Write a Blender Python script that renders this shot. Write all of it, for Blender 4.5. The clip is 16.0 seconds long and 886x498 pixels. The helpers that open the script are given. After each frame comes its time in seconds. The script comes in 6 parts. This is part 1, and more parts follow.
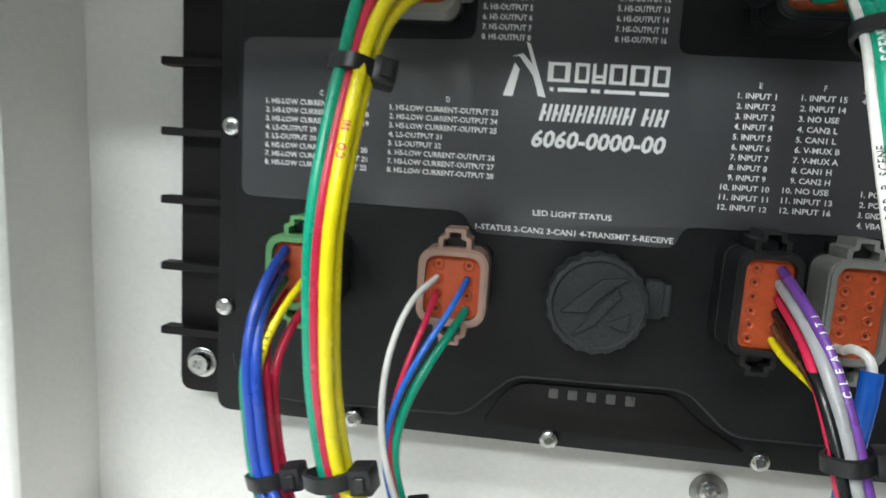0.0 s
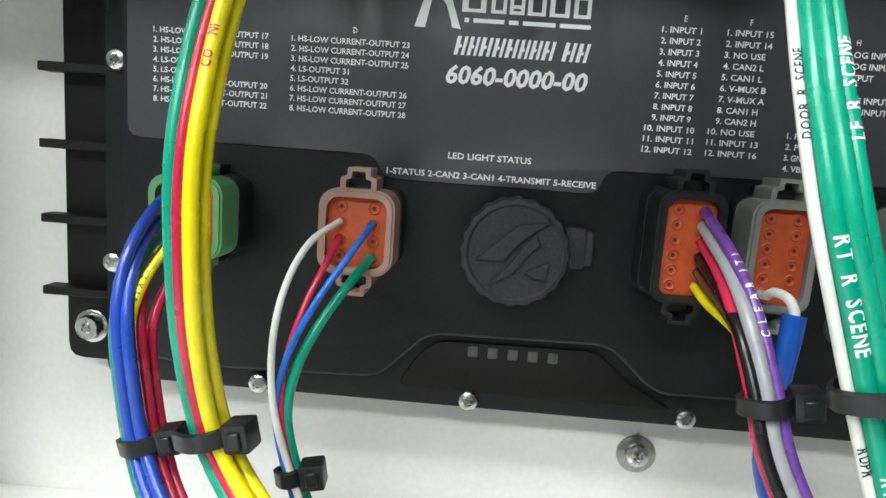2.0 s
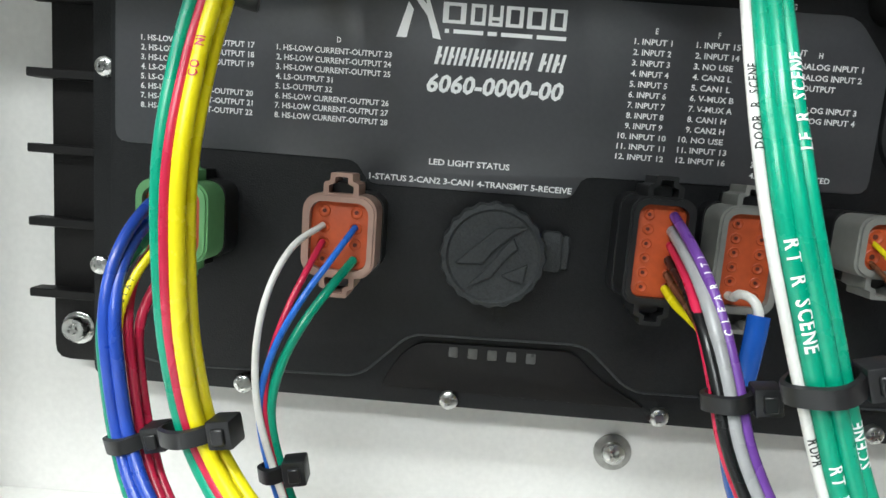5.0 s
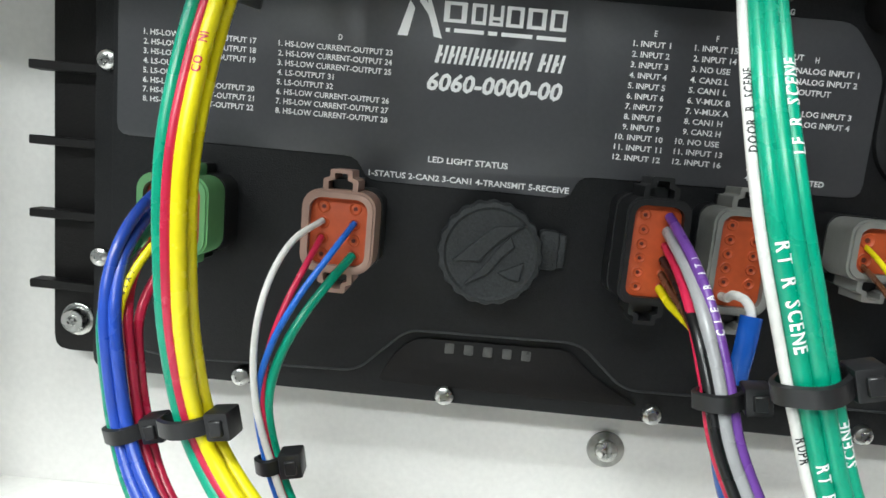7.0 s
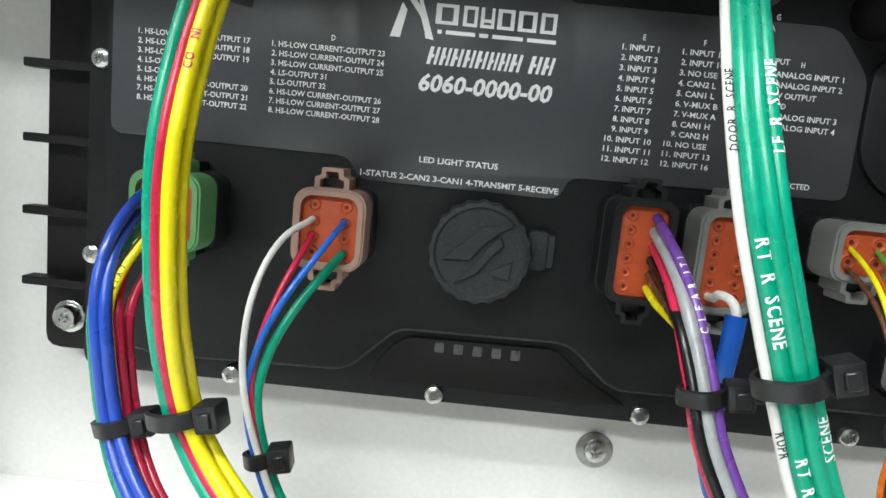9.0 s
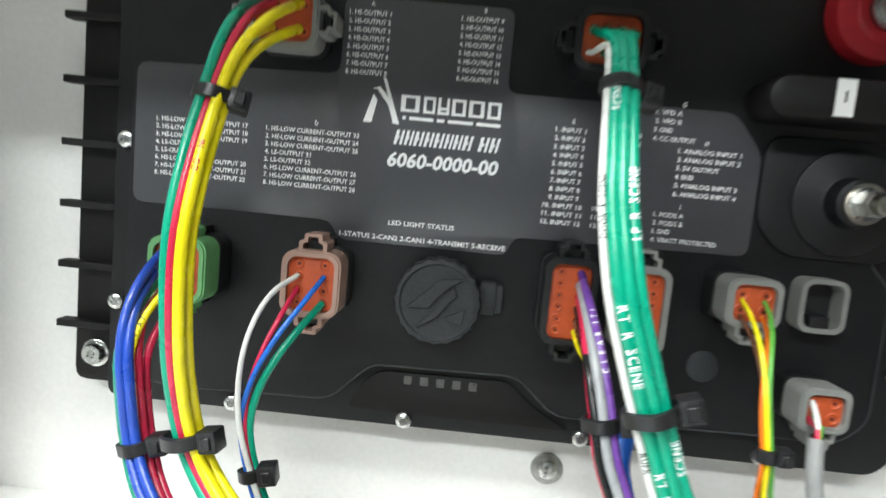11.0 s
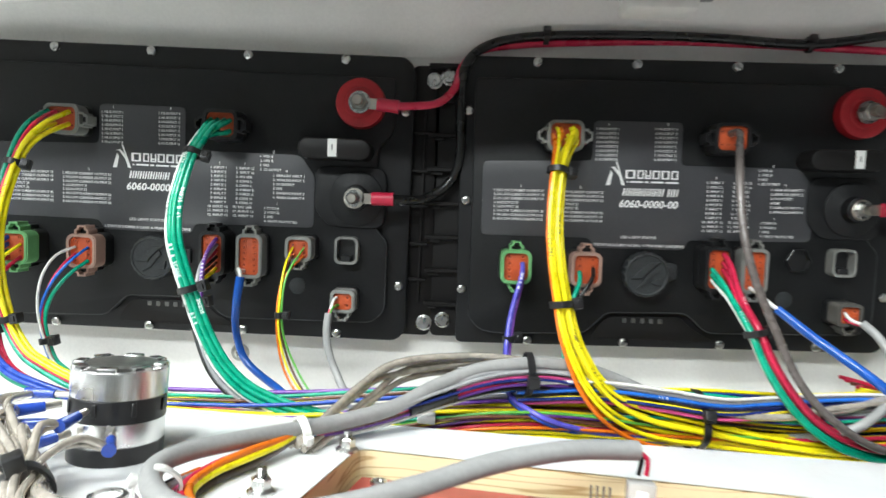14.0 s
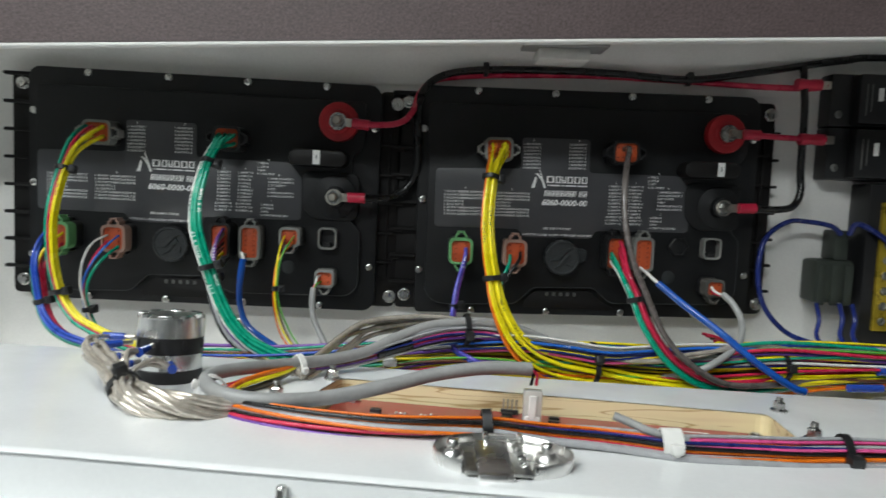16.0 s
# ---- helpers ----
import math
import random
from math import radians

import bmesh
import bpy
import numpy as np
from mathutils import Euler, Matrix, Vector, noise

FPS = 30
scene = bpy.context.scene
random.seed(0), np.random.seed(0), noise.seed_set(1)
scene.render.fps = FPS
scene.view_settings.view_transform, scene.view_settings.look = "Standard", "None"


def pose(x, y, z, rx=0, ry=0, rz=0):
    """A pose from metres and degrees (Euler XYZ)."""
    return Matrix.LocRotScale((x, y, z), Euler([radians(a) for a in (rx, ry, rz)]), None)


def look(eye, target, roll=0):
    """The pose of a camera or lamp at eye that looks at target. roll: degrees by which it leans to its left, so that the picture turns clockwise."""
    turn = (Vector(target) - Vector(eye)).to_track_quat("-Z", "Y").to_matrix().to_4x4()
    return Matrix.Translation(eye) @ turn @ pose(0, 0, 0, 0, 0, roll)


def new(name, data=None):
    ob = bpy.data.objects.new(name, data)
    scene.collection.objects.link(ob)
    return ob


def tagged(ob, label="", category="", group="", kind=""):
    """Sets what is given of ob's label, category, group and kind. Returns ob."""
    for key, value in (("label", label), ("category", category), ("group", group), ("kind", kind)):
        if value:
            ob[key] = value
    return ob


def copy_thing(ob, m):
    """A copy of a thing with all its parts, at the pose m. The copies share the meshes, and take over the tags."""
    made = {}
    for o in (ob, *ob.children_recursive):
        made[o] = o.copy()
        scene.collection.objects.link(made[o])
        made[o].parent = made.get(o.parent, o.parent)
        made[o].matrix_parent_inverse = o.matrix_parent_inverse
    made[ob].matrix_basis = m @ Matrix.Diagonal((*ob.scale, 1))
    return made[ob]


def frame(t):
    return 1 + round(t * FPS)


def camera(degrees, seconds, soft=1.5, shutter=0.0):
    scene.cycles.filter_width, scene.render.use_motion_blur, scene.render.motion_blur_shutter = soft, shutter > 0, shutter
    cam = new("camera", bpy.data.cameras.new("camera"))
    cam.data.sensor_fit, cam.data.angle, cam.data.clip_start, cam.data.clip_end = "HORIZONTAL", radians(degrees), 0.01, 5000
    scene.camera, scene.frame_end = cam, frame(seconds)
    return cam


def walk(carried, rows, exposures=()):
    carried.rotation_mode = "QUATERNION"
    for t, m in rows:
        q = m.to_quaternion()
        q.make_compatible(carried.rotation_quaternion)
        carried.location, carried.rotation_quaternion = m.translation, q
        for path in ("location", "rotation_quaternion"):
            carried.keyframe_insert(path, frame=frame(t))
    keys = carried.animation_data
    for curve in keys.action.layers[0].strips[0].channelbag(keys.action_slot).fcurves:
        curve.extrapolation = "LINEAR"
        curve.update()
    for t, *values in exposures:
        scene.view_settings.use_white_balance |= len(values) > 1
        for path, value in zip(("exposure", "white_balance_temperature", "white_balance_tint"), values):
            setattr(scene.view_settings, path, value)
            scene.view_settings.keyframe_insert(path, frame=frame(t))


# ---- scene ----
cam = camera(71.2, 16.0, shutter=0.5)
PATH = [
    (0, (0.058, -0.226, 0.104), (-0.185, 1.740, -0.170), 2.5),
    (0.5, (0.064, -0.210, 0.095), (-0.117, 1.760, -0.198), 2.9),
    (1, (0.069, -0.209, 0.088), (-0.075, 1.764, -0.210), 2.9),
    (1.5, (0.072, -0.209, 0.088), (-0.061, 1.762, -0.224), 2.9),
    (2, (0.073, -0.210, 0.088), (-0.033, 1.765, -0.210), 3.0),
    (2.5, (0.074, -0.211, 0.089), (-0.030, 1.764, -0.206), 2.8),
    (3, (0.076, -0.213, 0.090), (-0.016, 1.764, -0.199), 2.8),
    (3.5, (0.077, -0.214, 0.089), (-0.007, 1.765, -0.188), 2.6),
    (4, (0.077, -0.216, 0.089), (0.002, 1.763, -0.187), 2.7),
    (6.5, (0.074, -0.216, 0.088), (0.005, 1.761, -0.204), 4.0),
    (7, (0.076, -0.218, 0.089), (0.014, 1.760, -0.202), 4.1),
    (7.5, (0.079, -0.218, 0.088), (0.020, 1.760, -0.199), 4.1),
    (8, (0.078, -0.219, 0.087), (0.018, 1.761, -0.193), 4.3),
    (10.3, (0.082, -0.222, 0.088), (0.034, 1.764, -0.126), 4.8),
    (10.5, (0.084, -0.225, 0.090), (0.022, 1.764, -0.110), 4.5),
    (11, (0.097, -0.258, 0.106), (0.005, 1.728, -0.107), 4.2),
    (11.5, (0.129, -0.310, 0.123), (-0.056, 1.668, -0.104), 4.3),
    (12, (0.168, -0.365, 0.12), (-0.086, 1.608, -0.084), 3.2),
    (12.5, (0.229, -0.393, 0.109), (-0.044, 1.578, -0.124), 2.1),
    (13, (0.263, -0.42, 0.117), (0.114, 1.563, -0.108), 2.6),
    (13.5, (0.301, -0.44, 0.114), (0.238, 1.551, -0.067), 2.5),
    (14, (0.319, -0.487, 0.113), (0.278, 1.505, -0.058), 1.6),
    (14.5, (0.34, -0.535, 0.114), (0.336, 1.458, -0.05), 0.9),
    (15, (0.319, -0.594, 0.115), (0.286, 1.398, -0.051), 0.6),
    (15.5, (0.319, -0.618, 0.11), (0.285, 1.374, -0.065), 1.3),
    (16, (0.33, -0.616, 0.117), (0.388, 1.375, -0.064), 1.9),
]
EXPOSURES = [(0, -0.12), (0.6, -0.02), (1.0, 0.06), (1.5, 0.0), (2.0, -0.08), (3.5, -0.03), (8.2, -0.06), (10.3, 0.02), (10.6, 0.06), (11.0, 0.25), (12.0, 0.04), (13.0, 0.0), (13.5, 0.22), (14.0, 0.38), (14.5, 0.26), (15.0, -0.12), (15.5, -0.52), (16.0, -0.65)]
walk(cam, [(t, look(eye, target, roll)) for t, eye, target, roll in PATH], EXPOSURES)

# ---- world and light ----
world = bpy.data.worlds.new("workshop_world")
scene.world = world
world.use_nodes = True
world.node_tree.nodes["Background"].inputs[0].default_value = (0.8, 0.85, 0.9, 1)
world.node_tree.nodes["Background"].inputs[1].default_value = 0.05


def area_lamp(name, loc, target, size, size_y, power, colour=(1.0, 0.97, 0.92)):
    data = bpy.data.lights.new(name, "AREA")
    data.shape, data.size, data.size_y, data.energy, data.color = "RECTANGLE", size, size_y, power, colour
    ob = new(name, data)
    ob.matrix_world = look(loc, target)
    return ob


for lamp_y, power in ((-0.85, 44), (-2.0, 56)):
    area_lamp("ceiling_lamp_light", (-0.65, lamp_y, 1.44), (-0.65, lamp_y, 0), 1.8, 0.30, power, (0.90, 0.99, 1.0))


# ---- materials ----
def material(name, colour, rough=0.5, metal=0.0, grain=0.0, grain_scale=400.0, bump=0.0, bump_scale=900.0, stain=0.0,
             stain_scale=25.0, coat=0.0, alpha=1.0, transmission=0.0, emission=0.0, spec=0.5):
    m = bpy.data.materials.new(name)
    m.use_nodes = True
    nt = m.node_tree
    b = nt.nodes["Principled BSDF"]
    b.inputs["Base Color"].default_value = (*colour, 1)
    b.inputs["Roughness"].default_value = rough
    b.inputs["Metallic"].default_value = metal
    b.inputs["Coat Weight"].default_value = coat
    b.inputs["Specular IOR Level"].default_value = spec
    b.inputs["Transmission Weight"].default_value = transmission
    if emission:
        b.inputs["Emission Color"].default_value = (*colour, 1)
        b.inputs["Emission Strength"].default_value = emission
    co = nt.nodes.new("ShaderNodeTexCoord")
    if grain or stain:
        n1 = nt.nodes.new("ShaderNodeTexNoise")
        n1.inputs["Scale"].default_value, n1.inputs["Detail"].default_value = grain_scale, 4
        n2 = nt.nodes.new("ShaderNodeTexNoise")
        n2.inputs["Scale"].default_value, n2.inputs["Detail"].default_value = stain_scale, 5
        nt.links.new(co.outputs["Object"], n1.inputs["Vector"])
        nt.links.new(co.outputs["Object"], n2.inputs["Vector"])
        last = None
        for node, amount in ((n1, grain), (n2, stain)):
            mr = nt.nodes.new("ShaderNodeMapRange")
            mr.inputs["From Min"].default_value, mr.inputs["From Max"].default_value = 0.3, 0.7
            mr.inputs["To Min"].default_value, mr.inputs["To Max"].default_value = 1 - amount, 1 + amount * 0.5
            nt.links.new(node.outputs["Fac"], mr.inputs["Value"])
            mix = nt.nodes.new("ShaderNodeMix")
            mix.data_type, mix.blend_type = "RGBA", "MULTIPLY"
            mix.inputs["Factor"].default_value = 1
            if last is None:
                mix.inputs["A"].default_value = (*colour, 1)
            else:
                nt.links.new(last, mix.inputs["A"])
            nt.links.new(mr.outputs["Result"], mix.inputs["B"])
            last = mix.outputs["Result"]
        nt.links.new(last, b.inputs["Base Color"])
        rr = nt.nodes.new("ShaderNodeMapRange")
        rr.inputs["To Min"].default_value, rr.inputs["To Max"].default_value = max(0.02, rough - 0.12), min(1, rough + 0.12)
        nt.links.new(n2.outputs["Fac"], rr.inputs["Value"])
        nt.links.new(rr.outputs["Result"], b.inputs["Roughness"])
    if bump:
        n3 = nt.nodes.new("ShaderNodeTexNoise")
        n3.inputs["Scale"].default_value, n3.inputs["Detail"].default_value = bump_scale, 3
        nt.links.new(co.outputs["Object"], n3.inputs["Vector"])
        bp = nt.nodes.new("ShaderNodeBump")
        bp.inputs["Strength"].default_value, bp.inputs["Distance"].default_value = bump, 0.0004
        nt.links.new(n3.outputs["Fac"], bp.inputs["Height"])
        nt.links.new(bp.outputs["Normal"], b.inputs["Normal"])
    return m


WHITE = material("white_powder_coat", (0.80, 0.79, 0.765), 0.42, grain=0.04, stain=0.07, stain_scale=12, bump=0.12, bump_scale=700)
SHELF_WHITE = material("white_gloss_panel", (0.78, 0.79, 0.79), 0.22, grain=0.02, stain=0.05, stain_scale=15)
MAUVE = material("mauve_vinyl", (0.105, 0.075, 0.075), 0.6, grain=0.45, grain_scale=500, stain=0.12, bump=0.8, bump_scale=450)
BLACK = material("black_textured_plastic", (0.0108, 0.0113, 0.0125), 0.5, grain=0.25, grain_scale=900, stain=0.3, stain_scale=40, bump=0.35, bump_scale=1600, spec=0.32)
BLACK_DEEP = material("black_moulded_base", (0.006, 0.005, 0.005), 0.55, grain=0.2, stain=0.3, stain_scale=30, bump=0.3, bump_scale=1200, spec=0.32)
LABEL = material("grey_label_film", (0.066, 0.067, 0.073), 0.32, grain=0.06, grain_scale=800, stain=0.12, stain_scale=20)
INK = material("white_ink", (0.86, 0.86, 0.86), 0.5)
INK_BLACK = material("black_ink", (0.02, 0.02, 0.02), 0.5)
ORANGE = material("orange_silicone", (0.56, 0.092, 0.025), 0.45, grain=0.12, grain_scale=300, stain=0.15, stain_scale=120, bump=0.2, bump_scale=500)
# dark colour that paints the shade inside the seal's pin holes
HOLE = material("pin_hole_shade", (0.10, 0.015, 0.006), 0.7)
GREEN_PL = material("green_connector_plastic", (0.16, 0.42, 0.17), 0.45, grain=0.05, stain=0.1, stain_scale=60, bump=0.1)
TAN_PL = material("tan_connector_plastic", (0.40, 0.25, 0.20), 0.5, grain=0.05, stain=0.1, stain_scale=60, bump=0.1)
GREY_PL = material("grey_connector_plastic", (0.24, 0.24, 0.225), 0.5, grain=0.06, stain=0.15, stain_scale=60, bump=0.1)
BLACK_PL = material("black_connector_plastic", (0.014, 0.014, 0.015), 0.35, stain=0.2, stain_scale=60)
DARK_GREY = material("dark_grey_cap_plastic", (0.038, 0.041, 0.043), 0.6, grain=0.3, grain_scale=1200, bump=0.6, bump_scale=1500, spec=0.28)
STEEL = material("zinc_plated_steel", (0.62, 0.62, 0.60), 0.28, 1.0, stain=0.2, stain_scale=200)
STEEL_DARK = material("dull_zinc_steel", (0.40, 0.40, 0.38), 0.38, 1.0, stain=0.3, stain_scale=200)
SATIN_CHROME = material("satin_nickel", (0.80, 0.80, 0.79), 0.24, 1.0, stain=0.15, stain_scale=60)
CHROME = material("chrome", (0.86, 0.85, 0.83), 0.27, 1.0, stain=0.1, stain_scale=60)
TIN = material("tinned_copper", (0.66, 0.62, 0.55), 0.32, 1.0, stain=0.2, stain_scale=150)
RED_RUBBER = material("red_rubber", (0.42, 0.012, 0.02), 0.5, grain=0.1, stain=0.15, stain_scale=60)
PINK_SLEEVE = material("crimson_vinyl_sleeve", (0.56, 0.02, 0.06), 0.35, stain=0.15, stain_scale=90)
NYLON = material("black_nylon", (0.012, 0.012, 0.013), 0.38, stain=0.2, stain_scale=120, bump=0.1)
NYLON_WHITE = material("natural_nylon", (0.72, 0.71, 0.68), 0.35, stain=0.08, stain_scale=120)
CLEAR_PVC = material("clear_cable_jacket", (0.62, 0.56, 0.48), 0.18, 0.5, grain=0.22, grain_scale=260, stain=0.2, stain_scale=60, coat=1.0, bump=0.3, bump_scale=300)
CLEAR_PL = material("clear_plug_plastic", (0.74, 0.73, 0.70), 0.15, transmission=0.45)
BLUE_TERM = material("blue_terminal_plastic", (0.03, 0.09, 0.5), 0.2, transmission=0.3, coat=0.4)
PCB = material("red_circuit_board", (0.34, 0.042, 0.040), 0.35, grain=0.1, grain_scale=200, stain=0.2, stain_scale=60, coat=0.3)
CHIP = material("black_chip", (0.015, 0.015, 0.016), 0.4)
RELAY_GREY = material("grey_relay_plastic", (0.036, 0.044, 0.036), 0.45, stain=0.2, stain_scale=60)
BRASS = material("yellow_passivated_strip", (0.55, 0.40, 0.04), 0.3, 0.6, stain=0.3, stain_scale=80)
PAPER = material("white_sticker", (0.75, 0.75, 0.73), 0.6)
LED_OFF = material("clear_led_window", (0.11, 0.11, 0.105), 0.3, stain=0.3, stain_scale=300)
# for the unseen east wall, dark to dim reflections on the second module
ROOM_DARK = material("unseen_dark_wall", (0.035, 0.035, 0.038), 0.85, stain=0.2, stain_scale=2)
ROOM_GREY = material("workshop_wall_paint", (0.32, 0.33, 0.33), 0.8, stain=0.1, stain_scale=2)
CONCRETE = material("workshop_floor_concrete", (0.25, 0.25, 0.24), 0.7, stain=0.3, stain_scale=3)
# paler grey that paints the highlight on the module cover's edge
RIM = material("highlit_cover_edge", (0.045, 0.047, 0.050), 0.38, grain=0.3, grain_scale=500, stain=0.3, stain_scale=60)
# darker than GREY_PL, for the second module's small plug
GREY_DARK_PL = material("darker_grey_connector_plastic", (0.085, 0.080, 0.072), 0.55, grain=0.08, stain=0.2, stain_scale=60, bump=0.1)
LAMP_GLOW = material("lamp_diffuser", (1.0, 0.97, 0.92), 0.5, emission=9.0)


def wood_material(name, light, dark):
    m = material(name, light, 0.6)
    nt = m.node_tree
    b = nt.nodes["Principled BSDF"]
    co = nt.nodes.new("ShaderNodeTexCoord")
    mp = nt.nodes.new("ShaderNodeMapping")
    mp.inputs["Scale"].default_value = (3, 3, 42)
    n = nt.nodes.new("ShaderNodeTexNoise")
    n.inputs["Scale"].default_value, n.inputs["Detail"].default_value, n.inputs["Distortion"].default_value = 2.0, 2, 0.3
    ramp = nt.nodes.new("ShaderNodeValToRGB")
    stops = ramp.color_ramp.elements
    stops[0].position, stops[0].color = 0.0, (*[0.5 * (p + q) for p, q in zip(light, dark)], 1)
    stops[1].position, stops[1].color = 0.36, (*light, 1)
    for at, tone in ((0.425, light), (0.440, dark), (0.455, light), (0.57, light), (0.582, dark), (0.594, light)):
        stops.new(at).color = (*tone, 1)
    nt.links.new(co.outputs["Object"], mp.inputs["Vector"])
    nt.links.new(mp.outputs["Vector"], n.inputs["Vector"])
    nt.links.new(n.outputs["Fac"], ramp.inputs["Fac"])
    nt.links.new(ramp.outputs["Color"], b.inputs["Base Color"])
    return m


PLY = wood_material("plywood_edge", (0.80, 0.69, 0.42), (0.46, 0.30, 0.12))

WIRE_COLOURS = {
    "green": (0.0, 0.31, 0.185), "yellow": (0.85, 0.72, 0.01), "red": (0.52, 0.018, 0.06), "blue": (0.02, 0.07, 0.42),
    "white": (0.72, 0.71, 0.68), "black": (0.007, 0.007, 0.0075), "purple": (0.16, 0.055, 0.32), "grey": (0.34, 0.34, 0.35),
    "darkgrey": (0.115, 0.098, 0.092), "orange": (0.72, 0.16, 0.01), "brown": (0.13, 0.05, 0.025), "pink": (0.68, 0.09, 0.27),
    "brightblue": (0.015, 0.13, 0.55), "navy": (0.010, 0.022, 0.15), "lime": (0.10, 0.36, 0.05), "teal": (0.01, 0.26, 0.16),
    "crimson": (0.58, 0.02, 0.07), "violet": (0.085, 0.075, 0.42),
}
WIRE = {k: material(k + "_wire_insulation", v, 0.28, grain=0.06, grain_scale=300, stain=0.12, stain_scale=70, bump=0.06, bump_scale=240, spec=0.5) for k, v in WIRE_COLOURS.items()}
GREY_JACKET = material("grey_cable_jacket", (0.30, 0.30, 0.295), 0.42, grain=0.06, stain=0.12, stain_scale=50, bump=0.1, bump_scale=400)
SLEEVE_BLUE = material("blue_heat_shrink", (0.008, 0.082, 0.40), 0.20, stain=0.15, stain_scale=120, coat=0.3)


# ---- mesh helpers ----
def thing(name, m=None, label="", category="", group="", kind=""):
    ob = new(name)
    ob.empty_display_size = 0.01
    if m is not None:
        ob.matrix_world = m
    return tagged(ob, label, category, group, kind)


def part(name, bm, mat, parent=None, label="", smooth=True, kind=""):
    me = bpy.data.meshes.new(name)
    bmesh.ops.recalc_face_normals(bm, faces=bm.faces)
    bm.to_mesh(me)
    bm.free()
    me.materials.append(mat)
    if smooth:
        me.shade_smooth()
        me.set_sharp_from_angle(angle=radians(38))
    ob = new(name, me)
    if parent is not None:
        ob.parent = parent
    return tagged(ob, label, kind=kind)


def box(bm, x0, x1, y0, y1, z0, z1, bevel=0.0, seg=2, m=None):
    r = bmesh.ops.create_cube(bm, size=1)
    bmesh.ops.scale(bm, vec=(x1 - x0, y1 - y0, z1 - z0), verts=r["verts"])
    bmesh.ops.translate(bm, vec=((x0 + x1) / 2, (y0 + y1) / 2, (z0 + z1) / 2), verts=r["verts"])
    vs = r["verts"]
    if bevel:
        es = list({e for v in vs for e in v.link_edges})
        out = bmesh.ops.bevel(bm, geom=es, offset=bevel, segments=seg, affect="EDGES", profile=0.5)
        vs = list({v for f in out["faces"] for v in f.verts} | {v for v in vs if v.is_valid})
    if m is not None:
        bmesh.ops.transform(bm, matrix=m, verts=vs)
    return vs


def rounded(x0, x1, z0, z1, r, n=5):
    """A rounded rectangle as an outline of (x, z)."""
    out = []
    for cx, cz, a0 in ((x1 - r, z1 - r, 0), (x0 + r, z1 - r, 90), (x0 + r, z0 + r, 180), (x1 - r, z0 + r, 270)):
        for k in range(n + 1):
            a = radians(a0 + 90 * k / n)
            out.append((cx + r * math.cos(a), cz + r * math.sin(a)))
    return out


def soften(outline, r, n=4):
    """Rounds the corners of an outline of (x, z)."""
    out, count = [], len(outline)
    for k in range(count):
        p, a, b = (Vector(outline[j % count]) for j in (k, k - 1, k + 1))
        ra = min(r, (a - p).length * 0.45, (b - p).length * 0.45)
        s, e = p + (a - p).normalized() * ra, p + (b - p).normalized() * ra
        for j in range(n + 1):
            u = j / n
            out.append(tuple(s * (1 - u) ** 2 + p * 2 * u * (1 - u) + e * u * u))
    return out


def prism(bm, outline, y0, y1, edge=0.0):
    """An outline in (x, z) as a solid from y0 (back) to y1 (front, towards the viewer), with a chamfered front edge."""
    n = len(outline)
    c = Vector((sum(p[0] for p in outline) / n, sum(p[1] for p in outline) / n))
    rings = [(y0, 0.0), (y1 + edge, 0.0)] + ([(y1 + edge * 0.3, edge * 0.3), (y1, edge)] if edge else [])
    made = []
    area = sum(outline[k][0] * outline[(k + 1) % n][1] - outline[(k + 1) % n][0] * outline[k][1] for k in range(n))
    sgn = 1 if area > 0 else -1
    for y, inset in rings:
        ring = []
        for k in range(n):
            p, a, b = Vector(outline[k]), Vector(outline[k - 1]), Vector(outline[(k + 1) % n])
            d1, d2 = (p - a), (b - p)
            d = (d1.normalized() + d2.normalized()) if d1.length > 1e-9 and d2.length > 1e-9 else (b - a)
            d = d.normalized() if d.length > 1e-9 else Vector((1, 0))
            q = p + Vector((-d.y, d.x)) * inset * sgn
            ring.append(bm.verts.new((q.x, y, q.y)))
        made.append(ring)
    for r0, r1 in zip(made, made[1:]):
        for k in range(n):
            bm.faces.new((r0[k], r0[(k + 1) % n], r1[(k + 1) % n], r1[k]))
    bm.faces.new(made[-1])
    bm.faces.new(list(reversed(made[0])))


def frame_ring(bm, outer, inner, y0, y1):
    """A ring between two outlines of the same count, from y0 to y1."""
    n = len(outer)
    rows = [[bm.verts.new((p[0], y, p[1])) for p in o] for o, y in ((outer, y0), (outer, y1), (inner, y1), (inner, y0))]
    for a in range(4):
        r0, r1 = rows[a], rows[(a + 1) % 4]
        for k in range(n):
            bm.faces.new((r0[k], r0[(k + 1) % n], r1[(k + 1) % n], r1[k]))


def lathe(bm, profile, n=28, m=None):
    """Turns a profile of (radius, along) about the axis -y: along grows towards the viewer."""
    m = m or Matrix()
    rings = []
    for r, a in profile:
        if r < 1e-6:
            rings.append([bm.verts.new(m @ Vector((0, -a, 0)))])
        else:
            rings.append([bm.verts.new(m @ Vector((r * math.cos(2 * math.pi * k / n), -a, r * math.sin(2 * math.pi * k / n)))) for k in range(n)])
    for r0, r1 in zip(rings, rings[1:]):
        for k in range(n):
            q = [r0[k % len(r0)], r0[(k + 1) % len(r0)], r1[(k + 1) % len(r1)], r1[k % len(r1)]]
            q = list(dict.fromkeys(q))
            if len(q) > 2:
                bm.faces.new(q)


UP = Matrix.Rotation(radians(-90), 4, "X")  # turns a lathe's -y axis to point up


